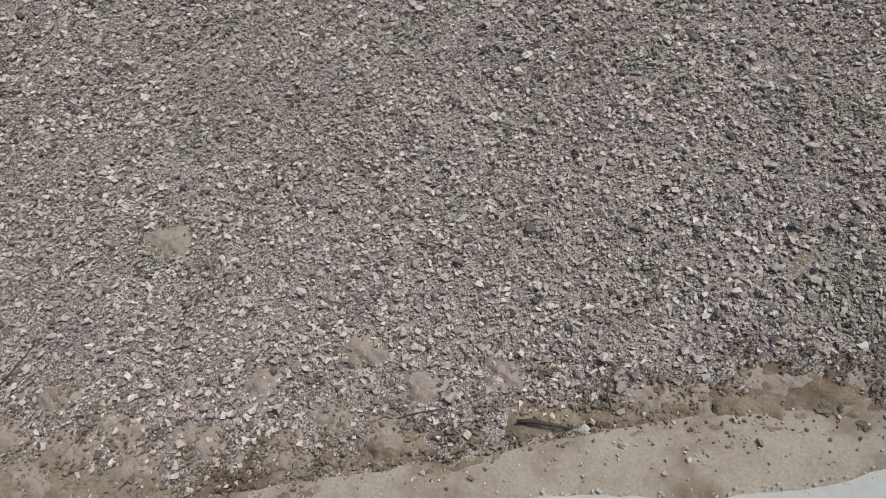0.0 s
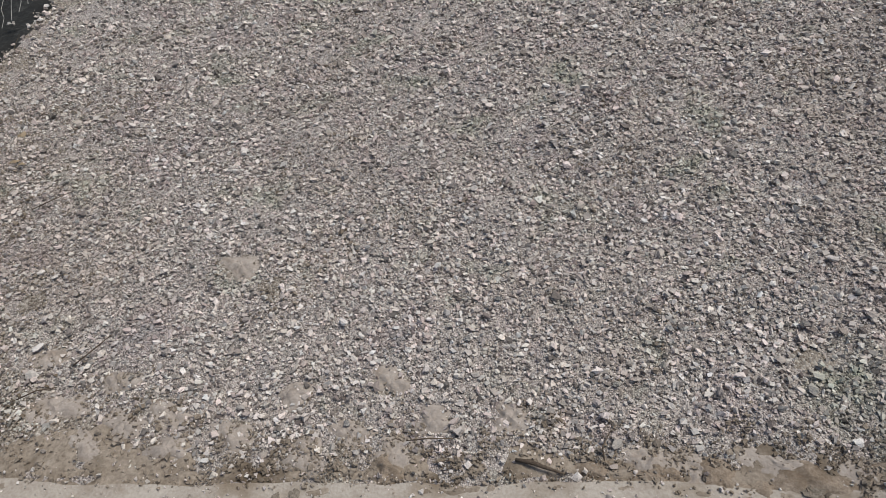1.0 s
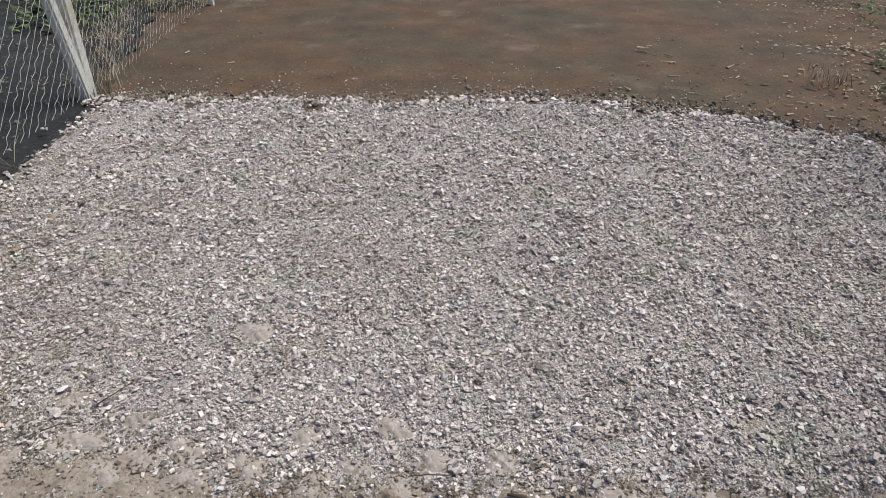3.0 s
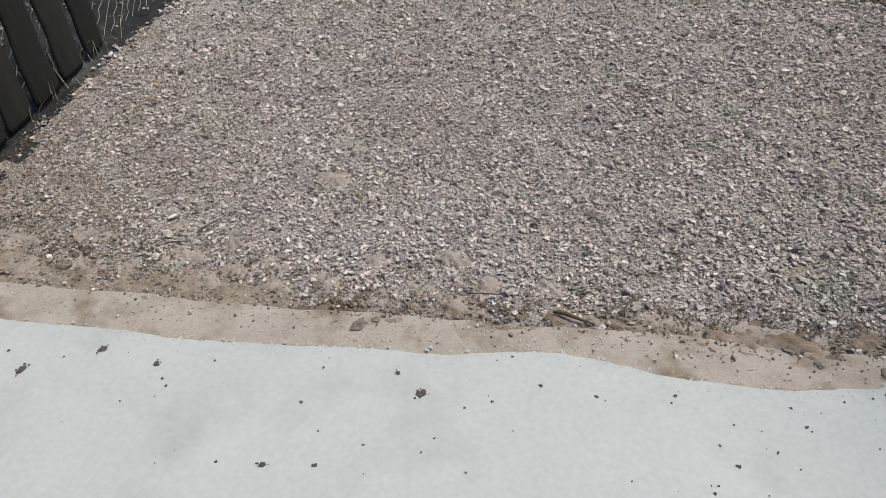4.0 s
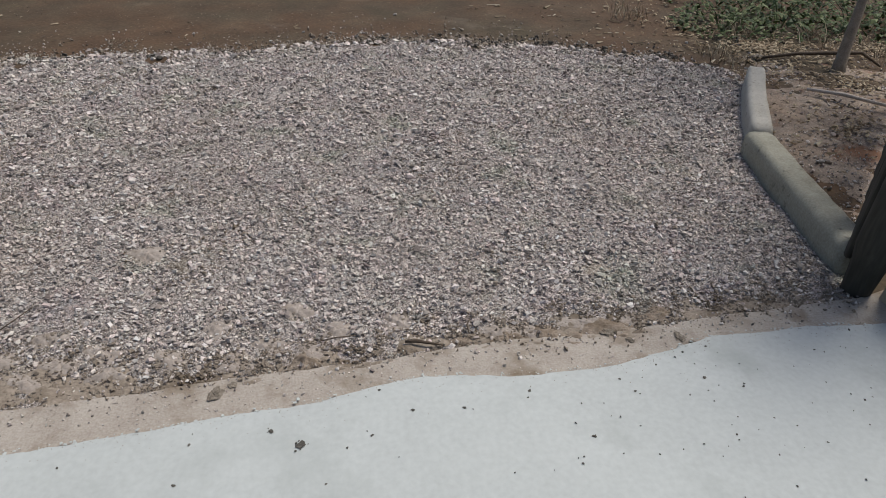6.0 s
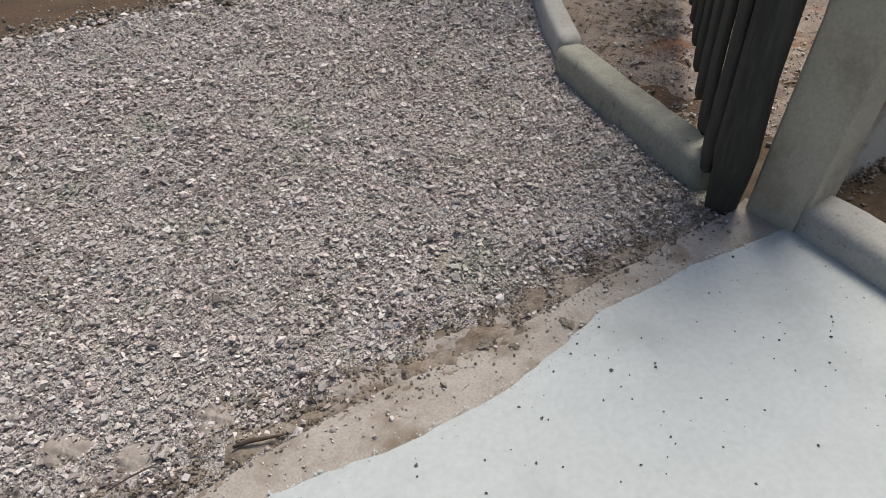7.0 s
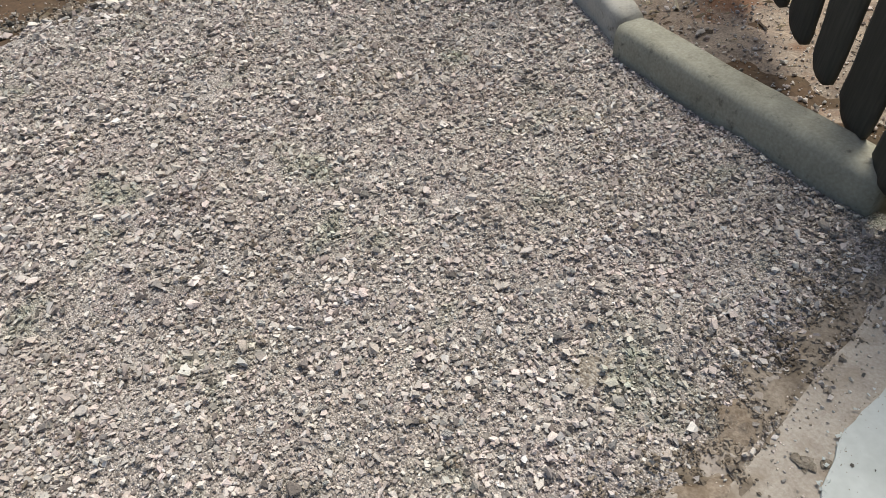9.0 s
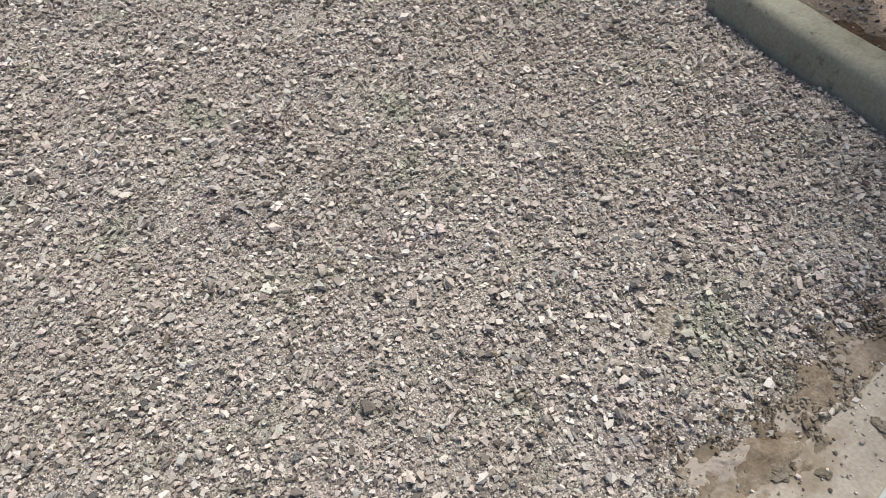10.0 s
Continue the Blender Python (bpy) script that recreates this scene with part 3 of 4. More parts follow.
# ---- gates of waney boards ----
def waney_board(width, height, parent, seed, z0=0.0, round_foot=0.05, blunt=0.45, taper=0.0, mat=None):
    """A slab-sawn board: wavy edges, a bulging bark face and a rounded foot; its bark face looks to -y."""
    g = random.Random(seed)
    rows = 26
    bm = bmesh.new()
    pa, pb = g.uniform(0, 6), g.uniform(0, 6)
    rings = []
    for k in range(rows + 1):
        z = height * (k / rows) ** 1.25
        left = width / 2 + 0.008 * math.sin(z * 9 + pa) + 0.005 * math.sin(z * 23 + pb) + g.uniform(-0.002, 0.002)
        right = width / 2 + 0.008 * math.sin(z * 8 + pb) + 0.005 * math.sin(z * 19 + pa) + g.uniform(-0.002, 0.002)
        slim = 1 - taper * min(1.0, z / 0.75)
        left, right = left * slim, right * slim
        if z < round_foot:
            s = math.sqrt(max(0.0, 1 - (1 - z / round_foot) ** 2)) * (1 - blunt) + blunt
            left, right = left * s, right * s
        ring = []
        for a in (-1, -0.8, -0.4, 0, 0.4, 0.8, 1):
            ring.append(bm.verts.new(((left if a < 0 else right) * a, -0.010 * (1 - a * a) ** 0.6 - 0.006 + g.uniform(-0.0015, 0.0015), z0 + z)))
        ring.append(bm.verts.new((right * 0.97, 0.008, z0 + z)))
        ring.append(bm.verts.new((-left * 0.97, 0.008, z0 + z)))
        rings.append(ring)
    for a, b in zip(rings, rings[1:]):
        for k in range(9):
            bm.faces.new((a[k], a[(k + 1) % 9], b[(k + 1) % 9], b[k]))
    bm.faces.new(rings[0][::-1])
    bm.faces.new(rings[-1])
    return part("board", bm, mat or M_BOARD, parent, smooth=True)


def gate(x, y, turn, spots, label, lifts, off=0.0, flip=0.0, lean=0.0, mat=None):
    """A gate leaf along its own x from the hinge; flip turns the bark faces to the other side."""
    root = empty("gate_leaf", pose(x, y, 0, 0, 0, turn), label, "gate", group="gate leaves")
    for k, (s, width) in enumerate(spots):
        b = waney_board(width, 1.42 - lifts[k], root, 100 + k + int(x * 10), z0=lifts[k], round_foot=0.03 if flip == 0 else 0.05, blunt=0.93 if flip == 0 else 0.62, taper=0.2 if flip == 0 else 0.12, mat=mat)
        b.location = (s, off, 0)
        b.rotation_euler = (0, math.radians(lean + rnd.uniform(-0.5, 0.5)), math.radians(flip + rnd.uniform(-1.5, 1.5)))
    back = 0.009 if flip == 0 else off - 0.05
    for z in (0.95, 1.3):
        bm = bmesh.new()
        box(bm, spots[0][0] - 0.09, spots[-1][0] + 0.08, back, back + 0.04, z, z + 0.09, 0.006)
        part("rail", bm, mat or M_BOARD, root)
        bm = bmesh.new()
        box(bm, spots[0][0] - 0.12, spots[0][0] + 0.08, back + 0.012, back + 0.02, z + 0.03, z + 0.06, 0.002)
        part("hinge", bm, M_WIRE, root, "galvanised strap hinge")
    return root


# left leaf, in boards whose colour already holds the shade
gate(-2.335, 0.42, 105.6, [(0.02, 0.205), (0.245, 0.205), (0.48, 0.215), (0.715, 0.205), (0.95, 0.215), (1.21, 0.225), (1.485, 0.225), (1.76, 0.22)],
     "open gate leaf of waney boards beside a fence, coloured dark as in shade", [-0.02, -0.02, -0.016, -0.014, -0.01, -0.008, -0.004, 0.0], mat=M_BOARD_SHADED)
leaf = gate(1.487, 0.868, 49.3, [(0.092 + 0.2605 * k, 0.15 + 0.062 * (k > 0)) for k in range(9)],
            "open gate leaf of dark waney boards over the curb", [0.095] * 9, off=0.062, flip=180.0, lean=4.0)
bm = bmesh.new()
tube(bm, [(0, 0, -0.08), (0.0, 0, 0.02), (0.004, -0.004, 0.13), (-0.004, 0.0, 0.2), (0.002, 0.003, 0.45), (0, -0.004, 0.8), (0.004, 0, 1.1), (0, 0, 1.48)],
     [0.046, 0.050, 0.058, 0.064, 0.057, 0.059, 0.056, 0.052], 12)
part("stile", bm, M_BOARD, leaf, "dark round hinge pole", smooth=True).rotation_euler = (0, math.radians(-3.0), 0)


# ---- wire fence ----
fence = empty("wire_fence", pose(-2.66, 0.36, 0, 0, 0, 97.3), "galvanised chain link fence on whitewashed concrete posts", "fence")
CELL, TALL, LONG = 0.078, 1.5, 8.4
cols, rows = int(LONG / CELL), int(TALL / 0.07)
t = np.arange(rows * 2 + 1)
verts, faces, base = [], [], 0
R = 0.0019
for k in range(-20, cols):
    foot = (k + 0.5) * CELL
    side = np.where(t % 2 == 0, -1, 1)
    pz = t * 0.035 + 0.01 * np.sin(k * 0.21)
    px = foot + side * 0.006 + 0.012 * np.sin(t * 0.11 + k) + pz * np.interp(foot, (2.5, 4.2), (0.92, 0.6))
    py = side * 0.004 * (1 if k % 2 else -1) + 0.02 * np.sin(px * 1.7) + 0.01 * np.sin(t * 0.2 + k * 0.05) + 0.055 * np.clip(px - 3.03, 0, None)
    inside = (px > 0.02) & (px < LONG)
    px, py, pz = px[inside], py[inside], pz[inside]
    if len(px) < 2:
        continue
    ring = np.stack([np.stack([px + R * ca, py + R * sa, pz], -1) for ca, sa in ((1, 0), (-0.5, 0.87), (-0.5, -0.87))], 1)
    verts.append(ring.reshape(-1, 3))
    a = base + np.arange(len(px) - 1)[:, None] * 3
    faces.append(np.concatenate([np.stack([a[:, 0] + p, a[:, 0] + q, a[:, 0] + q + 3, a[:, 0] + p + 3], -1) for p, q in ((0, 1), (1, 2), (2, 0))]))
    base += len(px) * 3
finish("wire_mesh", arrays_mesh("wire_mesh", np.concatenate(verts), np.concatenate(faces)), M_WIRE, fence, "galvanised diamond mesh")


def fence_post(s, width):
    bm = bmesh.new()
    bend = -0.012 + 0.055 * max(0.0, s - 3.03)
    box(bm, s - width / 2, s + width / 2, bend, bend + width * 0.9, -0.15, 1.75, 0.014)
    return part("post", bm, M_WHITEPOST, fence, "whitewashed concrete post", smooth=False)


def fence_strut(s, width, reach):
    """A slanting brace that meets its post at the foot."""
    bm = bmesh.new()
    box(bm, -width / 2, width / 2, 0.0, width * 0.8, -0.1, 1.55, 0.012)
    ob = part("strut", bm, M_WHITEPOST, fence, "slanting whitewashed brace", smooth=False)
    ob.location = (s, -0.02 + 0.055 * max(0.0, s - 3.03), 0)
    ob.rotation_euler = (0, -math.atan(reach), 0)
    return ob


fence_strut(2.99, 0.075, 0.20)
fence_strut(5.88, 0.05, 0.18)
for s, width in ((0.35, 0.10), (3.04, 0.095), (5.93, 0.06), (8.3, 0.06)):
    fence_post(s, width)


# ---- stones ----
CUBE_V = np.array([(x, y, z) for x in (-1, 1) for y in (-1, 1) for z in (-1, 1)], float)
CUBE_F = np.array([(0, 1, 3, 2), (4, 6, 7, 5), (0, 4, 5, 1), (2, 3, 7, 6), (0, 2, 6, 4), (1, 5, 7, 3)])
GOLD = (1 + 5 ** 0.5) / 2
ICO_V = np.array([(-1, GOLD, 0), (1, GOLD, 0), (-1, -GOLD, 0), (1, -GOLD, 0), (0, -1, GOLD), (0, 1, GOLD), (0, -1, -GOLD), (0, 1, -GOLD),
                  (GOLD, 0, -1), (GOLD, 0, 1), (-GOLD, 0, -1), (-GOLD, 0, 1)]) / 1.9
ICO_F = np.array([(0, 11, 5), (0, 5, 1), (0, 1, 7), (0, 7, 10), (0, 10, 11), (1, 5, 9), (5, 11, 4), (11, 10, 2), (10, 7, 6), (7, 1, 8),
                  (3, 9, 4), (3, 4, 2), (3, 2, 6), (3, 6, 8), (3, 8, 9), (4, 9, 5), (2, 4, 11), (6, 2, 10), (8, 6, 7), (9, 8, 1)])


def heap(px, py, pz, size, shape_v, shape_f, rough, tilt=0.5, flat=(0.45, 0.8)):
    """Broken stones at the places given, each of its own shape and turn."""
    n = len(px)
    s = shape_v[None] * 0.62 + rng.uniform(-rough, rough, (n, len(shape_v), 3))
    s = s * np.stack([np.ones(n), rng.uniform(0.5, 0.95, n), rng.uniform(*flat, n)], -1)[:, None] * (size / 2)[:, None, None]
    a, b, cc = rng.uniform(0, 6.283, n), rng.normal(0, tilt, n), rng.normal(0, tilt, n)
    y1, z1 = s[..., 1] * np.cos(b)[:, None] - s[..., 2] * np.sin(b)[:, None], s[..., 1] * np.sin(b)[:, None] + s[..., 2] * np.cos(b)[:, None]
    x2, z2 = s[..., 0] * np.cos(cc)[:, None] + z1 * np.sin(cc)[:, None], -s[..., 0] * np.sin(cc)[:, None] + z1 * np.cos(cc)[:, None]
    x3, y3 = x2 * np.cos(a)[:, None] - y1 * np.sin(a)[:, None], x2 * np.sin(a)[:, None] + y1 * np.cos(a)[:, None]
    v = np.stack([x3 + px[:, None], y3 + py[:, None], z2 + pz[:, None]], -1).reshape(-1, 3)
    f = (shape_f[None] + (np.arange(n) * len(shape_v))[:, None, None]).reshape(-1, shape_f.shape[1])
    return v, f


def bare(x, y):
    """Patches where soil shows through."""
    out = 0.0
    for px, py, r in BARE:
        out = out + 0.55 * np.clip(1.6 - np.hypot(x - px, (y - py) * 1.2) / r, 0, 1)
    return out


def in_bed(x, y, slack=0.0):
    ok = (y > np.interp(x, EDGE_X, EDGE_Y) + 0.005) & (x > np.interp(y, LEFT_Y, LEFT_X) - 0.02 + 0.03 * waves(x, y, 0.2, 66)) & (x < np.interp(y, RIGHT_Y, RIGHT_X) - 0.012)
    rim = np.interp(x, FAR_X, FAR_Y) + 0.06 * waves(x, y, 0.5, 5)
    return ok & (y < rim + slack)


def soil_cover(x, y):
    """How bare the ground is: 1 on the washed soil by the slab, 0 in the thick of the gravel."""
    d = y - np.interp(x, EDGE_X, EDGE_Y)
    reach = 0.11 + 0.05 * waves(x, x * 0, 0.5, 51) + 0.035 * waves(x, x * 0, 0.17, 52) + 0.13 * np.clip(-x - 0.8, 0, 0.8)
    return np.clip(1.3 - d / np.clip(reach, 0.03, 0.3), 0, 0.86)


def scatter(n, y_hi, lo, hi, slack=0.0, spread=0.5):
    x, y = rng.uniform(-3.1, 2.3, n), rng.uniform(0.25, y_hi, n)
    away = x - np.interp(y, LEFT_Y, LEFT_X)
    rim_gap = np.interp(x, FAR_X, FAR_Y) + 0.06 * waves(x, y, 0.5, 5) - y
    # stones thin towards the gate so darker mud shows, in place of shade there
    thick = 0.72 - 0.42 * np.clip(1 - away / 0.28, 0, 1) - 0.3 * np.clip(1 - away / 0.9, 0, 1) - bare(x, y) - 0.75 * (rim_gap < 0.05 + 0.14 * waves(x, y, 0.35, 69)) - 0.30 * np.clip(-x - 1.0, 0, 1) * np.clip((1.25 - y) / 0.4, 0, 1) + 0.22 * waves(x, y, 0.7, 61) + 0.15 * waves(x, y, 0.25, 62)
    ok = in_bed(x, y, slack) & (rng.uniform(0, 1, n) > soil_cover(x, y)) & (rng.uniform(0, 1, n) < thick)
    x, y = x[ok], y[ok]
    size = np.clip(np.exp(rng.normal(math.log(lo), spread, len(x))), lo * 0.45, hi)
    return x, y, size


def stones_object(name, parts_v, mat, parent):
    v, f = parts_v
    ob = finish(name, arrays_mesh(name, v, f), mat, parent)
    ob["kind"] = "stuff"
    return ob


x, y, size = scatter(375000, 2.75, 0.0067, 0.022, spread=0.58)
ok = y < rng.uniform(1.5, 2.75, len(x))
x, y, size = x[ok], y[ok], size[ok]
stones_object("loose_gravel", heap(x, y, bed_height(x, y) + size * 0.22 + rng.uniform(0, 0.004, len(x)), size, CUBE_V, CUBE_F, 0.45, 0.4, (0.25, 0.6)), M_STONE, gravel_bed)
x, y, size = scatter(175000, 4.1, 0.0112, 0.034, spread=0.52)
ok = y > rng.uniform(1.5, 2.75, len(x))
x, y, size = x[ok], y[ok], size[ok]
stones_object("loose_gravel", heap(x, y, bed_height(x, y) + size * 0.22 + rng.uniform(0, 0.004, len(x)), size, CUBE_V, CUBE_F, 0.45, 0.4, (0.25, 0.6)), M_STONE, gravel_bed)
x, y, size = scatter(13000, 4.1, 0.0195, 0.05, spread=0.42)
stones_object("coarse_gravel", heap(x, y, bed_height(x, y) + size * 0.25 + 0.004, size, ICO_V, ICO_F, 0.3, 0.3, (0.35, 0.65)), M_COARSE, gravel_bed)
# coarser stones rolled to the far rim and along the fence
n = 2600
x = rng.uniform(-3.0, 2.1, n)
x = x[rng.uniform(0, 1, n) < 0.55 + 0.6 * waves(x, x * 0, 0.4, 81)]
n = len(x)
y = np.interp(x, FAR_X, FAR_Y) + 0.06 * waves(x, x * 0 + 3.6, 0.5, 5) + rng.normal(0.0, 0.07, n) - 0.02
size = rng.uniform(0.018, 0.055, n)
big = rng.uniform(0, 1, n) < 0.25
size = np.where(big, rng.uniform(0.04, 0.075, n), size)
y = y + np.where(big, 0.03, 0.0)
x2, y2 = rng.normal(0.04, 0.05, 160), 3.3 - 1.7 * rng.uniform(0, 1, 160) ** 1.3
x2 = np.interp(y2, LEFT_Y, LEFT_X) + np.abs(x2) + 0.02
x, y, size = np.concatenate([x, x2]), np.concatenate([y, y2]), np.concatenate([size, rng.uniform(0.02, 0.05, 160)])
stones_object("rim_gravel", heap(x, y, bed_height(x, y) + size * 0.25, size, ICO_V, ICO_F, 0.3, 0.3, (0.35, 0.65)), M_STONE, gravel_bed)

n = 2400
x = rng.uniform(-3.0, 2.0, n)
y = np.interp(x, FAR_X, FAR_Y) + 0.06 * waves(x, x * 0 + 3.6, 0.5, 5) + rng.normal(0.03, 0.09, n)
size = np.clip(np.exp(rng.normal(math.log(0.018), 0.5, n)), 0.008, 0.06)
lumps = finish("rim_soil", arrays_mesh("rim_soil", *heap(x, y, np.maximum(bed_height(x, y), ground_height(x, y)) + size * 0.15, size, ICO_V, ICO_F, 0.2, 0.4)), M_FRINGE)
tagged(lumps, "crumbled brown soil along the gravel's far rim", "soil crumbs", kind="stuff")

n = 4200
x = rng.uniform(-2.95, 2.1, n)
y = np.interp(x, FAR_X, FAR_Y) + 0.06 * waves(x, x * 0 + 3.6, 0.5, 5) + rng.normal(0.0, 0.06, n) + np.abs(rng.normal(0, 0.09, n)) * (x > 0.1) + 0.05 * waves(x, x * 0, 0.3, 83)
ok = rng.uniform(0, 1, n) < (0.35 + 0.6 * waves(x, y, 0.35, 82)) * np.where(x > 0.1, 1.6, 0.7)
x, y = x[ok], y[ok]
size = np.clip(np.exp(rng.normal(math.log(0.02), 0.5, len(x))), 0.008, 0.06)
clumps = finish("rim_clods", arrays_mesh("rim_clods", *heap(x, y, np.maximum(bed_height(x, y), ground_height(x, y)) + size * 0.25, size, ICO_V, ICO_F, 0.22, 0.4)), M_CRUMB)
tagged(clumps, "dark damp clods along the gravel's far rim", "soil crumbs", kind="stuff")

size = np.clip(np.exp(rng.normal(math.log(0.014), 0.5, len(WALL_BANK[0]))), 0.006, 0.04)
bank = finish("wall_soil", arrays_mesh("wall_soil", *heap(WALL_BANK[0], WALL_BANK[1], ground_height(WALL_BANK[0], WALL_BANK[1]) + WALL_BANK[2] * 0.5, size, ICO_V, ICO_F, 0.2, 0.4)), M_CLOD)
tagged(bank, "crumbled dark soil banked against the wall foot", "soil crumbs", kind="stuff")
n = 3000
x = rng.uniform(-2.9, 2.2, n)
y = np.interp(x, FAR_X, FAR_Y) + rng.exponential(0.10, n) * np.clip(1 + 1.1 * waves(x, x * 0, 0.55, 72), 0.1, 3) + 0.04
size = np.clip(np.exp(rng.normal(math.log(0.015), 0.5, n)), 0.006, 0.05)
x3 = np.concatenate([rng.normal(0.45, 0.28, 900), rng.normal(-0.55, 0.14, 260)])
y3 = np.interp(x3, FAR_X, FAR_Y) + 0.02 + np.abs(rng.normal(0.0, 0.11, len(x3)))
x, y = np.concatenate([x, x3]), np.concatenate([y, y3])
size = np.concatenate([size, np.clip(np.exp(rng.normal(math.log(0.024), 0.5, len(x3))), 0.008, 0.07)])
spill = finish("rim_spill", arrays_mesh("rim_spill", *heap(x, y, ground_height(x, y) + size * 0.15, size, ICO_V, ICO_F, 0.2, 0.4)), M_FRINGE)
tagged(spill, "loose brown soil spilt past the gravel's rim", "soil crumbs", kind="stuff")

# soil crumbs over the washed strip, and dusty soil trodden into the gravel in patches
n = 16000
x = rng.uniform(-2.3, 1.45, n)
reach = 0.11 + 0.05 * waves(x, x * 0, 0.5, 51) + 0.035 * waves(x, x * 0, 0.17, 52) + 0.13 * np.clip(-x - 0.8, 0, 0.8)
y = np.interp(x, EDGE_X, EDGE_Y) + np.clip(reach, 0.03, 0.3) * rng.uniform(0.0, 1.5, n) - np.where(x > 0.25, 0.09, 0.03) * rng.uniform(0, 1, n) ** 8
ok = rng.uniform(0, 1, n) < 0.45 + 0.5 * waves(x, y, 0.16, 75)
x, y = x[ok], y[ok]
x2, y2 = rng.uniform(-2.6, 1.6, 90000), rng.uniform(0.5, 3.7, 90000)
ok = in_bed(x2, y2, -0.05) & (rng.uniform(0, 1, 90000) < 0.55 * np.clip(waves(x2, y2, 0.9, 76) - 0.25 + 0.6 * waves(x2, y2, 0.3, 77), 0, 1) + 0.5 * np.clip((-x2 - 1.2) / 0.9, 0, 1) * np.clip((2.6 - y2) / 1.2, 0, 1))
x, y = np.concatenate([x, x2[ok]]), np.concatenate([y, y2[ok]])
size = np.clip(np.exp(rng.normal(math.log(0.0062), 0.45, len(x))), 0.0025, 0.02)
trodden = finish("soil_crumbs", arrays_mesh("soil_crumbs", *heap(x, y, np.where(y < np.interp(x, EDGE_X, EDGE_Y), 0.006, bed_height(x, y) + 0.004) + size * 0.3, size, CUBE_V, CUBE_F, 0.4, 0.4)), M_FRINGE)
tagged(trodden, "tan soil crumbs trodden into the gravel", "soil crumbs", kind="stuff")

def mud_heaps(name, spots, mat, seed, height, label):
    """Low dried heaps with lobed outlines, sunk into the stones at their rims."""
    vs, fs, base, sides, rings = [], [], 0, 40, 12
    a = np.arange(sides) * 6.2832 / sides
    for k, (px, py, r) in enumerate(spots):
        g = np.random.default_rng(seed + k)
        lobes = 1 + 0.26 * np.sin(2 * a + g.uniform(0, 6)) + 0.17 * np.sin(3 * a + g.uniform(0, 6)) + 0.1 * np.sin(5 * a + g.uniform(0, 6)) + g.uniform(-0.06, 0.06, sides)
        f = np.linspace(0, 1, rings)[:, None]
        x, y = px + f * r * 1.35 * lobes * np.cos(a), py + f * r * 0.95 * lobes * np.sin(a)
        z = bed_height(x, y) - 0.004 + (height * g.uniform(0.7, 1.2) + 0.005 * waves(x, y, 0.06, seed + 90) + 0.0025 * waves(x, y, 0.018, seed + 91)) * np.cos(f * 1.5) ** 0.8
        vs.append(np.stack([x, y, z], -1).reshape(-1, 3))
        i = base + np.arange(rings * sides).reshape(rings, sides)
        fs.append(np.stack([i[:-1], i[1:], np.roll(i[1:], -1, 1), np.roll(i[:-1], -1, 1)], -1).reshape(-1, 4))
        base += rings * sides
    ob = finish(name, arrays_mesh(name, np.concatenate(vs), np.concatenate(fs)), mat, smooth=True)
    ob.data.polygons.foreach_set("use_smooth", [True] * len(ob.data.polygons))
    return tagged(ob, label, "soil", kind="stuff")


mud_heaps("dried_mud", DUSTY, M_DUST, 700, 0.0125, "low pale heaps of dried mud in the gravel")
mud_heaps("clay_heaps", CLAY, M_CLAY, 760, 0.016, "brown crumbling clay heaps at the slab edge")

# crumbs and small stones strewn over the open earth
n = 4200
x, y = rng.uniform(-4.0, 3.4, n), 3.7 + rng.exponential(1.6, n)
ok = (y > np.interp(x, FAR_X, FAR_Y) + 0.1) & (y < 10) & (rng.uniform(0, 1, n) < 0.5 + 0.45 * waves(x, y, 0.8, 84)) & (x > -2.9 - 0.5 * (y - 3.3))
x, y = x[ok], y[ok]
size = np.clip(np.exp(rng.normal(math.log(0.009), 0.5, len(x))), 0.004, 0.035)
strewn = finish("earth_crumbs", arrays_mesh("earth_crumbs", *heap(x, y, ground_height(x, y) + size * 0.15, size, ICO_V, ICO_F, 0.2, 0.4)), M_CLAY)
tagged(strewn, "brown crumbs strewn over packed earth", "soil crumbs", kind="stuff")

# stray stones on the earth beyond the curb and past the far rim
n = 17000
x, y = rng.uniform(1.75, 4.2, n), rng.uniform(1.1, 4.0, n)
ok = (x > np.interp(y, RIGHT_Y, RIGHT_X) + 0.17) & (rng.uniform(0, 1, n) < np.clip(1.0 - (x - 1.7) * 0.3 + 0.3 * waves(x, y, 0.6, 39), 0.1, 1) * np.where(y < 2.3, 0.9, 0.3))
x, y = x[ok], y[ok]
x2 = rng.uniform(-3.0, 2.6, 2600)
y2 = np.interp(x2, FAR_X, FAR_Y) + rng.exponential(0.13, 2600) * (1 + 0.7 * waves(x2, x2 * 0, 0.6, 71)) + 0.03
x, y = np.concatenate([x, x2]), np.concatenate([y, y2])
size = np.clip(np.exp(rng.normal(math.log(0.013), 0.5, len(x))), 0.005, 0.05)
stray = finish("stray_stones", arrays_mesh("stray_stones", *heap(x, y, np.where((x > 1.6) & (y < 3.6), np.maximum(ground_height(x, y), gritty_height(x, y)), ground_height(x, y)) + size * 0.2, size, ICO_V, ICO_F, 0.22, 0.3)), M_STONE)
tagged(stray, "stray pinkish stones strewn over brown earth", "stones", kind="stuff")


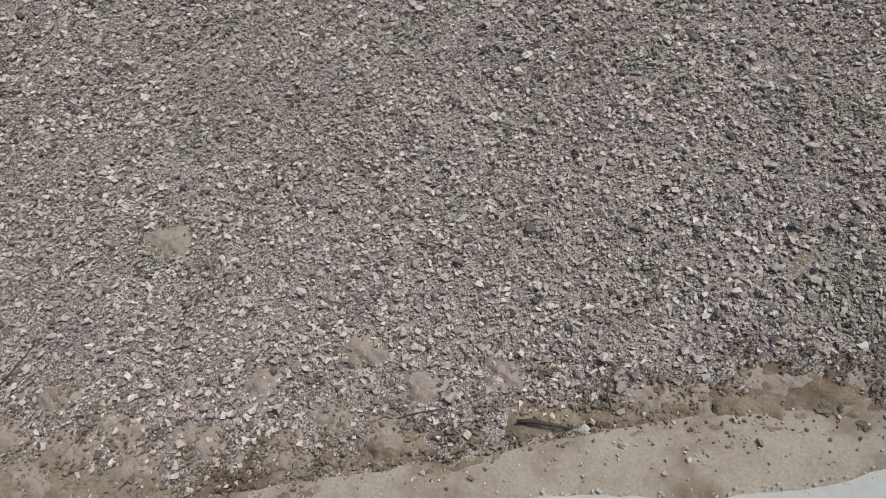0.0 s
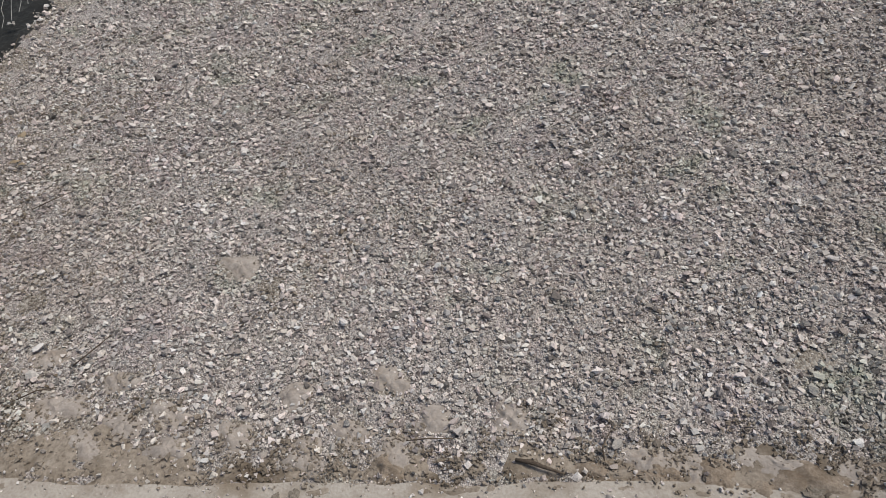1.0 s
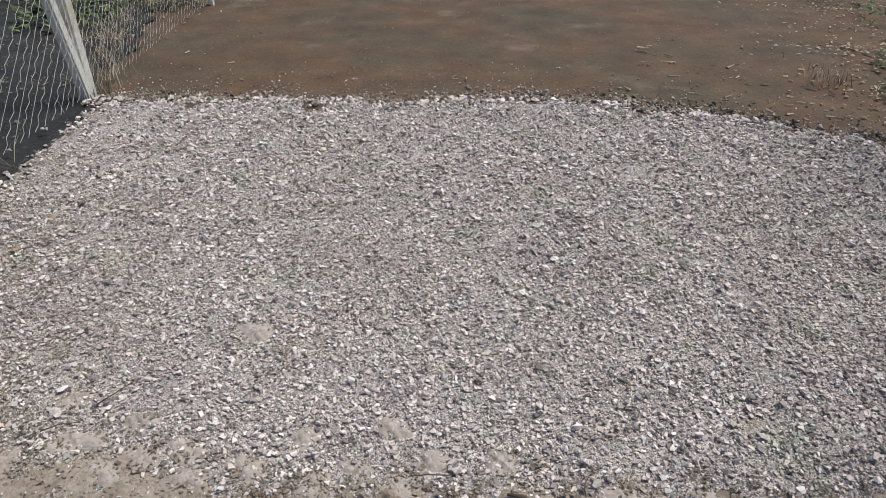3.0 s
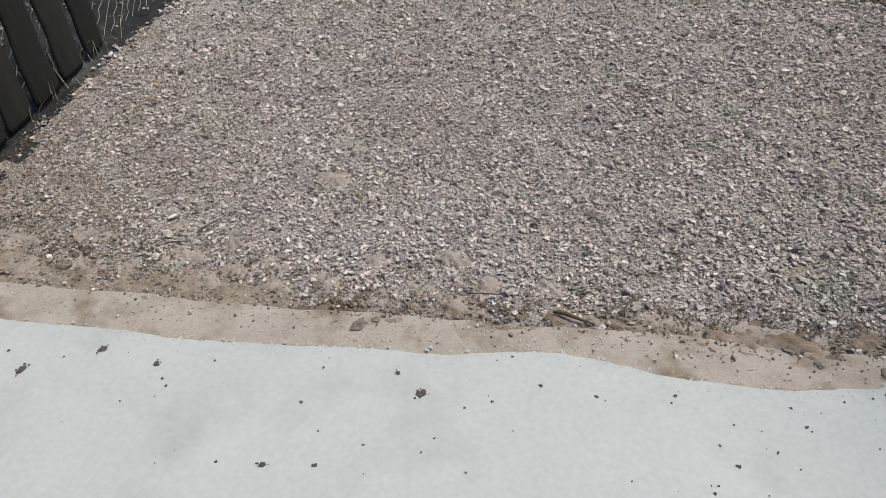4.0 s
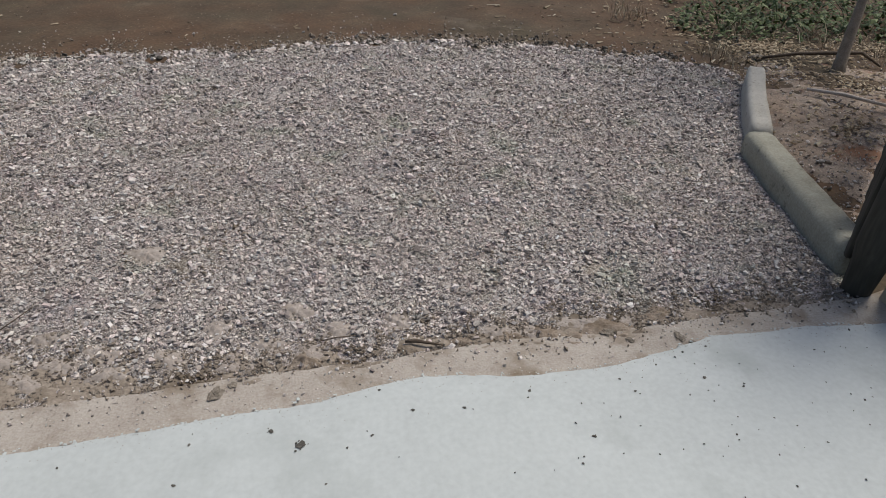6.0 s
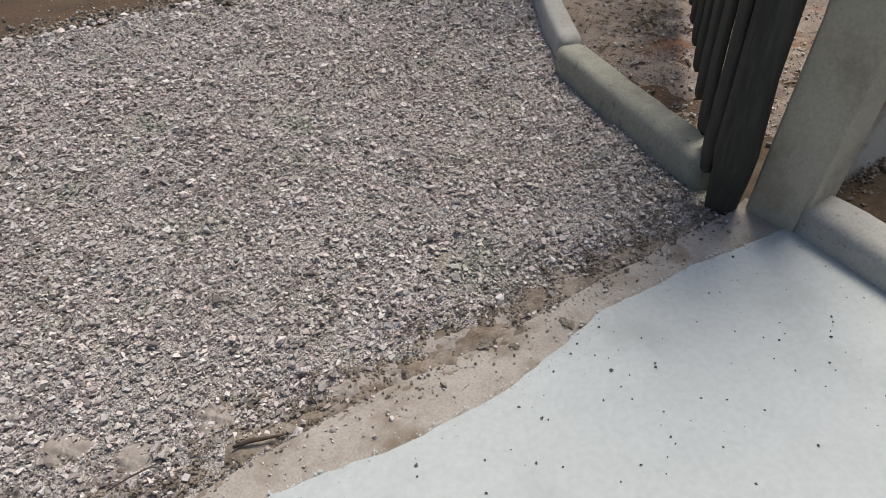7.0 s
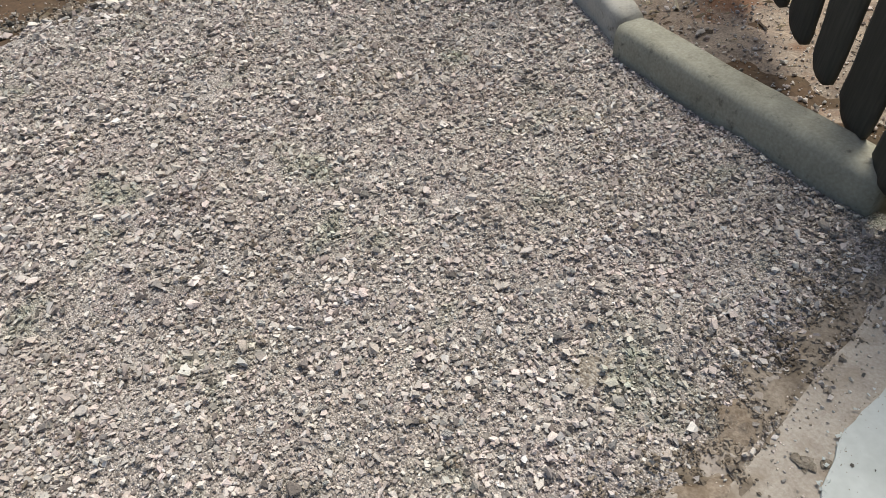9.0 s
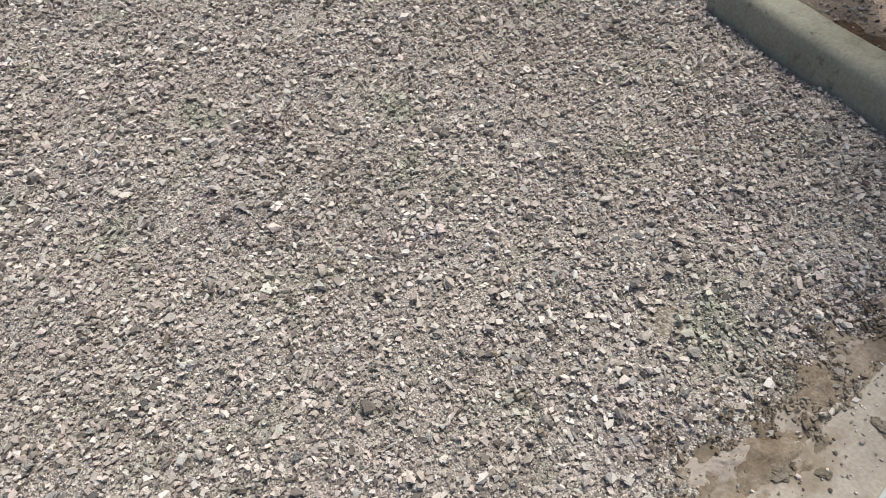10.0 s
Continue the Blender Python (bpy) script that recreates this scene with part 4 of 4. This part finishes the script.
# ---- small things ----
def single_stone(size, seed, flat=0.6):
    g = np.random.default_rng(seed)
    v = ICO_V * 0.62 + g.uniform(-0.26, 0.26, ICO_V.shape)
    return arrays_mesh("stone", v * np.array([1, g.uniform(0.6, 0.9), flat * g.uniform(0.7, 1.1)]) * size / 2, ICO_F)


# larger stones lying on the gravel: a few of note, and some picked along the nearest stretch
shapes = []
for k in range(14):
    me = single_stone(1.0, 300 + k)
    me.materials.append(M_ROCK)
    shapes.append(me)


def lay_stone(x, y, size, k):
    ob = new("stone", shapes[k % len(shapes)])
    ob.parent = gravel_bed
    z = float(bed_height(np.array([x]), np.array([y]))[0])
    ob.matrix_basis = Matrix.LocRotScale((x, y, z + size * 0.2 + 0.005), Euler((rnd.uniform(-0.25, 0.25), rnd.uniform(-0.25, 0.25), rnd.uniform(0, 6.28))), (size, size, size))
    return ob


NOTED = [(-2.62, 2.02, 0.05), (-2.75, 2.2, 0.045), (-2.94, 2.74, 0.05), (-2.88, 3.19, 0.06), (-2.26, 2.24, 0.055), (-2.39, 1.76, 0.06), (-2.16, 1.95, 0.055), (-2.9, 2.42, 0.055), (-2.92, 2.75, 0.05),
         (-0.74, 2.44, 0.05), (-0.66, 1.41, 0.045), (-0.79, 1.64, 0.04), (0.09, 1.31, 0.04), (-2.02, 0.83, 0.04), (-2.05, 0.86, 0.035)]
for k, (x, y, size) in enumerate(NOTED):
    lay_stone(x, y, size, k)
k = 20
while k < 300:
    x, y = rnd.uniform(-2.3, 1.5), rnd.uniform(0.7, 2.6)
    if in_bed(np.array([x]), np.array([y]))[0] and soil_cover(np.array([x]), np.array([y]))[0] < 0.3:
        lay_stone(x, y, rnd.choice((0.022, 0.026, 0.03, 0.036)), k)
        k += 1


def clod(x, y, size, lumps, label, z=0.016, category="clod", name="clod", mat=None):
    """One crumbly lump, low and uneven."""
    bm = bmesh.new()
    bmesh.ops.create_icosphere(bm, subdivisions=3 if size > 0.03 else 2, radius=1)
    shift = Vector((x * 37, y * 53, lumps))
    for vert in bm.verts:
        d = vert.co.normalized()
        r = 0.62 + 0.5 * noise.noise(d * 1.7 + shift) + 0.28 * noise.noise(d * 4.5 + shift)
        vert.co = Vector((d.x * r * 1.15, d.y * r * 0.9, d.z * r * 0.2)) * size * 0.62
    if mat is not None and size > 0.015:
        for _ in range(5):
            a, far = rnd.uniform(0, 6.28), rnd.uniform(0.3, 0.95) * size
            made = bmesh.ops.create_icosphere(bm, subdivisions=1, radius=rnd.uniform(0.05, 0.13) * size)["verts"]
            for vert in made:
                vert.co = Vector((vert.co.x * 1.3 + far * math.cos(a), vert.co.y + 0.7 * far * math.sin(a), vert.co.z * 0.6)) + Vector((rnd.uniform(-1, 1), rnd.uniform(-1, 1), 0)) * 0.04 * size
    ob = part(name, bm, mat or M_CLOD)
    ob.matrix_world = pose(x, y, z + size * 0.08, 0, 0, rnd.uniform(0, 360))
    return tagged(ob, label, category)


# crumbs of soil and stone on the screed
CRUMBS = [(-1.55, 0.16, 11), (-1.46, 0.11, 30), (-1.29, 0.23, 26), (-1.11, 0.22, 20), (-1.04, 0.16, 10), (-0.96, 0.27, 8), (-0.67, 0.20, 11), (-0.66, 0.32, 10),
          (-0.46, 0.35, 16), (-0.38, 0.30, 26), (-0.20, 0.32, 10), (-0.18, 0.48, 9), (-0.79, -0.01, 10), (-0.68, 0.01, 18), (-0.56, 0.04, 14), (-0.47, 0.12, 8),
          (-0.31, 0.18, 8), (-0.09, 0.40, 12), (0.05, 0.40, 12), (0.24, 0.45, 11), (0.38, 0.28, 12), (0.54, 0.43, 10), (-1.72, -0.37, 30), (-1.74, 0.27, 13),
          (0.76, 0.47, 12), (0.86, 0.43, 9), (0.75, 0.42, 6), (0.75, 0.38, 6), (0.79, 0.32, 6), (0.82, 0.60, 9), (1.35, 0.34, 7), (1.23, 0.40, 6), (1.11, 0.43, 6), (1.14, 0.27, 7), (1.23, 0.25, 8), (0.89, 0.31, 6), (0.99, 0.22, 7), (0.84, 0.19, 7), (0.51, 0.48, 9), (0.55, 0.42, 6), (0.89, 0.52, 6), (1.05, 0.50, 6)]
for k, (x, y, mm) in enumerate(CRUMBS):
    clod(x, y, mm / 1000, 5 if mm < 15 else 11, "crumb of dark soil on the pale screed", z=0.0145, category="soil crumb", name="soil_crumb", mat=M_CRUMB)["group"] = "crumbs on the screed"
n = 760
x, y = rng.uniform(-2.3, 1.55, n), rng.uniform(-0.9, 0.75, n)
ok = (y < np.interp(x, RIM_X, RIM_Y) - 0.02) & (rng.uniform(0, 1, n) < 0.35 + 0.6 * (x > 0.3))
x, y = x[ok], y[ok]
size = rng.uniform(0.003, 0.008, len(x))
grit = finish("scattered_grit", arrays_mesh("grit", *heap(x, y, 0.0145 + size * 0.2, size, CUBE_V, CUBE_F, 0.4)), M_CRUMB)
tagged(grit, "dark grit scattered over the pale screed", "grit", kind="stuff")
n = 900
x = rng.uniform(-2.4, 1.55, n)
y = np.interp(x, RIM_X, RIM_Y) + 0.01 - rng.exponential(0.022, n) * (1 + 0.8 * waves(x, x * 0, 0.35, 73)) * np.where(x > 0.7, 1.5, 1.0)
size = rng.uniform(0.0012, 0.003, n)
dust = finish("rim_dust", arrays_mesh("rim_dust", *heap(x, y, 0.0142 + size * 0.15, size, CUBE_V, CUBE_F, 0.4)), M_FRINGE)
tagged(dust, "tan dust and grit swept onto the screed's rim", "grit", kind="stuff")
n = 420
x = rng.uniform(-2.3, 1.4, n)
y = np.interp(x, RIM_X, RIM_Y) + rng.normal(0.004, 0.006, n)
size = np.clip(np.exp(rng.normal(math.log(0.006), 0.45, n)), 0.003, 0.014)
flakes = finish("screed_flakes", arrays_mesh("screed_flakes", *heap(x, y, 0.0135 + size * 0.05, size, CUBE_V, CUBE_F, 0.4, 0.1, (0.15, 0.3))), M_SLAB)
tagged(flakes, "chipped pale flakes along the screed's rim", "flakes", kind="stuff")
n = 1300
x = rng.uniform(-2.4, 1.5, n)
lo, hi = np.interp(x, RIM_X, RIM_Y), np.interp(x, EDGE_X, EDGE_Y)
y = lo + (hi - lo) * rng.uniform(0.15, 1.25, n) ** 0.8
size = np.clip(np.exp(rng.normal(math.log(0.0048), 0.5, n)), 0.002, 0.016)
crumbs = finish("edge_grit", arrays_mesh("edge_grit", *heap(x, y, 0.0065 + size * 0.2, size, CUBE_V, CUBE_F, 0.4)), M_STONE)
tagged(crumbs, "fine grit on the dusty slab edge", "grit", kind="stuff")

for x, y, size, grains in ((-0.63, 0.50, 0.05, 40), (-0.59, 0.53, 0.03, 25), (0.54, 0.69, 0.045, 45), (0.60, 0.65, 0.03, 30), (-1.67, 0.52, 0.05, 35), (0.76, 0.655, 0.04, 50), (0.79, 0.63, 0.025, 22)):
    clod(x, y, size, grains, "crumbly dark soil clod at the slab edge", z=0.006)


def stick(points, radii, mat, name, label, category):
    bm = bmesh.new()
    tube(bm, points, radii, 7)
    ob = part(name, bm, mat, smooth=True)
    return tagged(ob, label, category)


stick([(-0.10, 0.678, 0.012), (-0.065, 0.676, 0.015), (-0.03, 0.668, 0.013), (0.015, 0.66, 0.009)], [0.004, 0.006, 0.0045, 0.002], M_BARK, "bark_piece",
      "short dark piece of bark lying at the slab edge", "bark")
for pts in (((-1.325, 0.79, 0.016), (-1.30, 0.83, 0.02), (-1.27, 0.90, 0.018)), ((-1.42, 0.67, 0.016), (-1.38, 0.70, 0.02), (-1.33, 0.72, 0.016)),
            ((-1.86, 1.38, 0.018), (-1.81, 1.43, 0.022), (-1.76, 1.49, 0.018)), ((-2.12, 0.44, 0.014), (-2.02, 0.45, 0.017), (-1.93, 0.43, 0.014)),
            ((-0.25, 0.71, 0.016), (-0.31, 0.70, 0.02), (-0.36, 0.69, 0.016)), ((0.10, 0.70, 0.016), (0.095, 0.73, 0.024), (0.11, 0.77, 0.02))):
    stick(pts, [0.0017, 0.002, 0.0012], M_BARK, "twig", "thin dark twig lying on the gravel", "twig")
stick([(2.43, 2.83, -0.004), (2.58, 2.69, 0.012), (2.76, 2.515, 0.004)], [0.009, 0.012, 0.009], M_PALEWOOD, "stick", "bleached straight stick on bare earth", "stick")
stick([(2.45, 3.49, -0.03), (2.72, 3.47, 0.01), (2.95, 3.42, 0.03), (3.12, 3.37, 0.045), (3.22, 3.28, -0.02)], [0.009, 0.012, 0.014, 0.012, 0.006], M_BARK, "fallen_branch", "crooked dark branch on the ground", "branch")


def leaf_mesh(n, spread, height, size, seed, lying=False):
    """Many small bent leaves: each a folded blade of four triangles."""
    g = np.random.default_rng(seed)
    r, a = (np.abs(g.normal(0, 0.55, n)) if lying else np.sqrt(g.uniform(0, 1, n))) * spread, g.uniform(0, 6.283, n)
    c = np.stack([r * np.cos(a), r * np.sin(a), (g.uniform(0, 0.012, n) if lying else g.uniform(0.02, 1, n) ** 1.3 * height * (1 - 0.6 * (r / spread) ** 2))], -1)
    yaw, pitch, L = g.uniform(0, 6.283, n), g.uniform(-0.12, 0.12, n) if lying else g.uniform(-0.6, 1.0, n), size * g.uniform(0.5, 1.3, n)
    d = np.stack([np.cos(yaw) * np.cos(pitch), np.sin(yaw) * np.cos(pitch), np.sin(pitch)], -1)
    s = np.stack([-np.sin(yaw), np.cos(yaw), g.uniform(-0.4, 0.4, n)], -1)
    up = np.cross(d, s)
    W = L * g.uniform(0.16, 0.3, n)
    p0, p3 = c - d * (L / 2)[:, None], c + d * (L / 2)[:, None] - up * (L * 0.18)[:, None]
    pm = c + up * (L * 0.1)[:, None]
    p1, p2 = c + s * W[:, None], c - s * W[:, None]
    v = np.stack([p0, p1, p3, p2, pm], 1).reshape(-1, 3)
    f = np.array([(0, 1, 4), (1, 2, 4), (2, 3, 4), (3, 0, 4)])
    return arrays_mesh("leaves", v, (f[None] + (np.arange(n) * 5)[:, None, None]).reshape(-1, 3))


def weed(x, y, spread, height, n, seed, label, size=0.07):
    root = empty("weed", pose(x, y, -0.04), label, "weed", group="weeds at the edges")
    finish("foliage", leaf_mesh(int(n * 0.7), spread * 1.15, height, size, seed), M_LEAF, root)
    g = random.Random(seed)
    bm = bmesh.new()
    for _ in range(7):
        a, r = g.uniform(0, 6.28), g.uniform(0.3, 0.8) * spread
        tube(bm, [(0.1 * r * math.cos(a), 0.1 * r * math.sin(a), -0.02), (0.5 * r * math.cos(a), 0.5 * r * math.sin(a), height * 0.5), (r * math.cos(a), r * math.sin(a), height * 0.85)],
             [0.004, 0.003, 0.0015], 5)
    part("stems", bm, M_LEAF, root)
    return root


k = 0
for x, y, spread, height, n in ((2.55, 4.25, 0.35, 0.22, 420), (3.05, 4.3, 0.4, 0.28, 520), (3.6, 4.2, 0.4, 0.25, 480), (4.2, 4.1, 0.45, 0.3, 520), (2.9, 4.9, 0.5, 0.35, 520),
                                (3.7, 4.9, 0.5, 0.4, 520), (2.2, 8.4, 0.5, 0.4, 420), (1.5, 9.0, 0.45, 0.3, 360), (3.0, 8.0, 0.6, 0.5, 460), (3.4, 6.6, 0.5, 0.35, 400), (4.6, 5.2, 0.6, 0.4, 500)):
    weed(x, y, spread, height, n, 500 + k, "low leafy green weed on littered earth")
    k += 1
for x, y, spread, height, n in ((-4.3, 6.1, 0.5, 0.45, 420), (-4.15, 6.9, 0.5, 0.5, 420), (-4.8, 7.4, 0.7, 0.7, 600), (-5.2, 8.4, 0.8, 0.9, 700), (-4.5, 5.2, 0.4, 0.3, 300),
                                (-5.5, 6.3, 0.7, 0.6, 500), (-4.9, 9.6, 0.8, 0.9, 600), (-6.2, 7.6, 0.9, 0.9, 600), (-3.7, 1.7, 0.3, 0.3, 260)):
    weed(x, y, spread, height, n, 540 + k, "rank green weed in dark soil behind the fence", size=0.10)
    k += 1

# litter of dry leaves and straw
for x, y, spread, n in ((2.3, 4.4, 0.6, 300), (2.6, 3.75, 0.6, 1100), (3.5, 3.7, 0.7, 600), (2.4, 5.6, 0.9, 300), (2.9, 3.0, 0.7, 420), (2.4, 2.3, 0.55, 260), (2.7, 7.2, 1.1, 400), (3.4, 5.6, 1.1, 900), (-3.9, 4.8, 0.6, 220), (-4.2, 6.2, 0.7, 500)):
    litter = finish("leaf_litter", leaf_mesh(n, spread, 0, 0.04, int(abs(x) * 100 + y), lying=True), M_DRY)
    litter.location = (x, y, -0.03)
    tagged(litter, "dry straw-coloured leaf litter on brown earth", "litter", kind="stuff")
for x, y, seed in ((-2.09, 1.65, 3), (-2.2, 1.80, 4), (-2.17, 1.53, 5)):
    dry = finish("dead_leaf", leaf_mesh(2, 0.02, 0, 0.05, seed, lying=True), M_DRY)
    dry.location = (x, y, 0.012)
    tagged(dry, "curled brown dead leaf on the gravel", "leaf", group="dead leaves")

def stick_litter(px, py, length, mat, seed, label):
    """Bits of straw and twig lying about, each a slim tapered prism."""
    g = np.random.default_rng(seed)
    n = len(px)
    a, tip = g.uniform(0, 6.283, n), g.uniform(-0.12, 0.12, n)
    w = length * g.uniform(0.03, 0.16, n) + 0.0014
    d = np.stack([np.cos(a), np.sin(a), tip], -1) * (length / 2)[:, None]
    side = np.stack([-np.sin(a), np.cos(a), a * 0], -1) * w[:, None]
    up = np.stack([a * 0, a * 0, w * 0.9], -1)
    c = np.stack([px, py, ground_height(px, py) + 0.008], -1)
    v = np.stack([c - d - side, c - d + side, c - d + up, c + d - side * 0.5, c + d + side * 0.5, c + d + up * 0.5], 1).reshape(-1, 3)
    f = np.array([(0, 1, 4, 3), (1, 2, 5, 4), (2, 0, 3, 5)])
    ob = finish("twig_litter", arrays_mesh("twig_litter", v, (f[None] + (np.arange(n) * 6)[:, None, None]).reshape(-1, 4)), mat)
    return tagged(ob, label, "litter", kind="stuff")


def strew(n, seed):
    g = np.random.default_rng(seed)
    x = np.concatenate([g.uniform(0.6, 4.2, n), g.uniform(1.8, 3.6, n // 2), g.uniform(-2.9, 0.6, n // 8), g.uniform(-3.6, -2.6, n // 8)])
    y = np.concatenate([3.75 + g.exponential(0.9, n), g.uniform(1.3, 3.7, n // 2), 3.85 + g.exponential(0.25, n // 8), 3.5 + g.exponential(0.5, n // 8)])
    ok = (y > np.interp(x, FAR_X, FAR_Y) + 0.02) | (x > np.interp(y, RIGHT_Y, RIGHT_X) + 0.2)
    ok &= g.uniform(0, 1, len(x)) < 0.55 + 0.5 * waves(x, y, 0.7, 85)
    return x[ok], y[ok], np.clip(g.exponential(0.022, int(ok.sum())), 0.008, 0.11)


stick_litter(*strew(900, 821), M_STRAW, 822, "bleached straw and twigs lying on brown earth")
stick_litter(*strew(320, 823), M_BARK, 824, "dark twigs lying on brown earth")
clod(2.46, 3.50, 0.07, 9, "brown soil lump beside the curb's end", z=-0.02)
# a bank of rubble by the fence, and more strewn behind the gate leaf
x = np.concatenate([rng.normal(-4.1, 0.2, 220), rng.uniform(-6.2, -3.5, 1500)])
y = np.concatenate([rng.normal(3.45, 0.1, 220), rng.uniform(0.3, 3.05, 1500)])
size = np.concatenate([rng.uniform(0.015, 0.06, 220), rng.uniform(0.02, 0.075, 1500)])
rubble = finish("pale_rubble", arrays_mesh("pale_rubble", *heap(x, y, ground_height(x, y) + 0.02 + size * 0.2, size, ICO_V, ICO_F, 0.2, 0.4)), M_MUD)
tagged(rubble, "pale broken rubble strewn over dark soil behind the fence", "rubble", kind="stuff")

n = 1800
x, y = -2.75 - rng.uniform(0, 2.6, n) ** 1.2, rng.uniform(0.4, 6.5, n)
ok = x < np.interp(y, (0.4, 3.1, 3.6, 4.4, 6.5), (-2.75, -3.1, -3.3, -3.8, -4.5))
x, y = x[ok], y[ok]
size = np.clip(np.exp(rng.normal(math.log(0.02), 0.5, len(x))), 0.008, 0.08)
lumps = finish("soil_lumps", arrays_mesh("soil_lumps", *heap(x, y, ground_height(x, y) + 0.016 + size * 0.1, size, ICO_V, ICO_F, 0.2, 0.4)), M_CLOD)
tagged(lumps, "grey crumbled soil and stones behind the fence", "soil crumbs", kind="stuff")

def dry_grass(spots, n, tall, seed, label):
    """Thin bent blades, each of two tapering segments."""
    g = np.random.default_rng(seed)
    k = g.integers(0, len(spots), n)
    base = np.array(spots)[k]
    px, py = base[:, 0] + g.normal(0, 0.07, n), base[:, 1] + g.normal(0, 0.12, n)
    h, a, lean = tall * g.uniform(0.35, 1.1, n), g.uniform(0, 6.283, n), g.uniform(0.1, 0.9, n)
    w = g.uniform(0.0012, 0.003, n)
    side = np.stack([-np.sin(a), np.cos(a), a * 0], -1) * w[:, None]
    way = np.stack([np.cos(a) * lean, np.sin(a) * lean, np.ones(n)], -1)
    foot = np.stack([px, py, ground_height(px, py) - 0.01], -1)
    mid = foot + way * (h * 0.55)[:, None]
    tip = mid + (way * np.array([1.7, 1.7, 0.55])) * (h * 0.45)[:, None]
    v = np.stack([foot - side, foot + side, mid + side * 0.8, mid - side * 0.8, tip], 1).reshape(-1, 3)
    f = np.array([(0, 1, 2), (0, 2, 3), (3, 2, 4)])
    ob = finish("dry_grass", arrays_mesh("dry_grass", v, (f[None] + (np.arange(n) * 5)[:, None, None]).reshape(-1, 3)), M_STRAW)
    return tagged(ob, label, "grass", kind="stuff")


dry_grass([(-3.05 - 0.16 * k, 3.45 + 0.3 * k) for k in range(12)], 900, 0.22, 811, "straw-coloured dry grass along the fence foot")
dry_grass([(-2.47 - 0.075 * k, 0.75 + 0.3 * k) for k in range(6)], 110, 0.17, 812, "dry grass stalks between the gate boards and fence")
dry_grass([(2.2, 3.5), (2.6, 4.1), (3.1, 3.9), (3.4, 3.4), (1.9, 4.6), (2.9, 4.5), (3.8, 4.0)], 700, 0.16, 813, "bleached dry grass among weeds and leaf litter")

# young tree
tree = empty("sapling", pose(2.91, 3.25, -0.05), "slim grey sapling trunk rising from bare earth", "tree")
bm = bmesh.new()
tube(bm, [(0, 0, -0.05), (-0.005, 0.01, 0.06), (0.03, 0.06, 0.45), (0.05, 0.12, 0.9), (0.06, 0.2, 1.5), (0.05, 0.25, 2.2)], [0.055, 0.042, 0.03, 0.024, 0.02, 0.014], 10)
part("trunk", bm, M_TRUNK, tree, "grey bark trunk", smooth=True)
bm = bmesh.new()
for _ in range(9):
    a, z = rnd.uniform(0, 6.28), rnd.uniform(1.5, 2.2)
    tube(bm, [(0.055, 0.22, z), (0.3 * math.cos(a), 0.3 * math.sin(a), z + 0.2), (0.6 * math.cos(a), 0.6 * math.sin(a), z + 0.35)], [0.012, 0.008, 0.003], 6)
part("limbs", bm, M_BARK, tree)
crown = finish("crown", leaf_mesh(700, 0.7, 0.9, 0.09, 77), M_LEAF, tree)
crown.location.z = 1.75
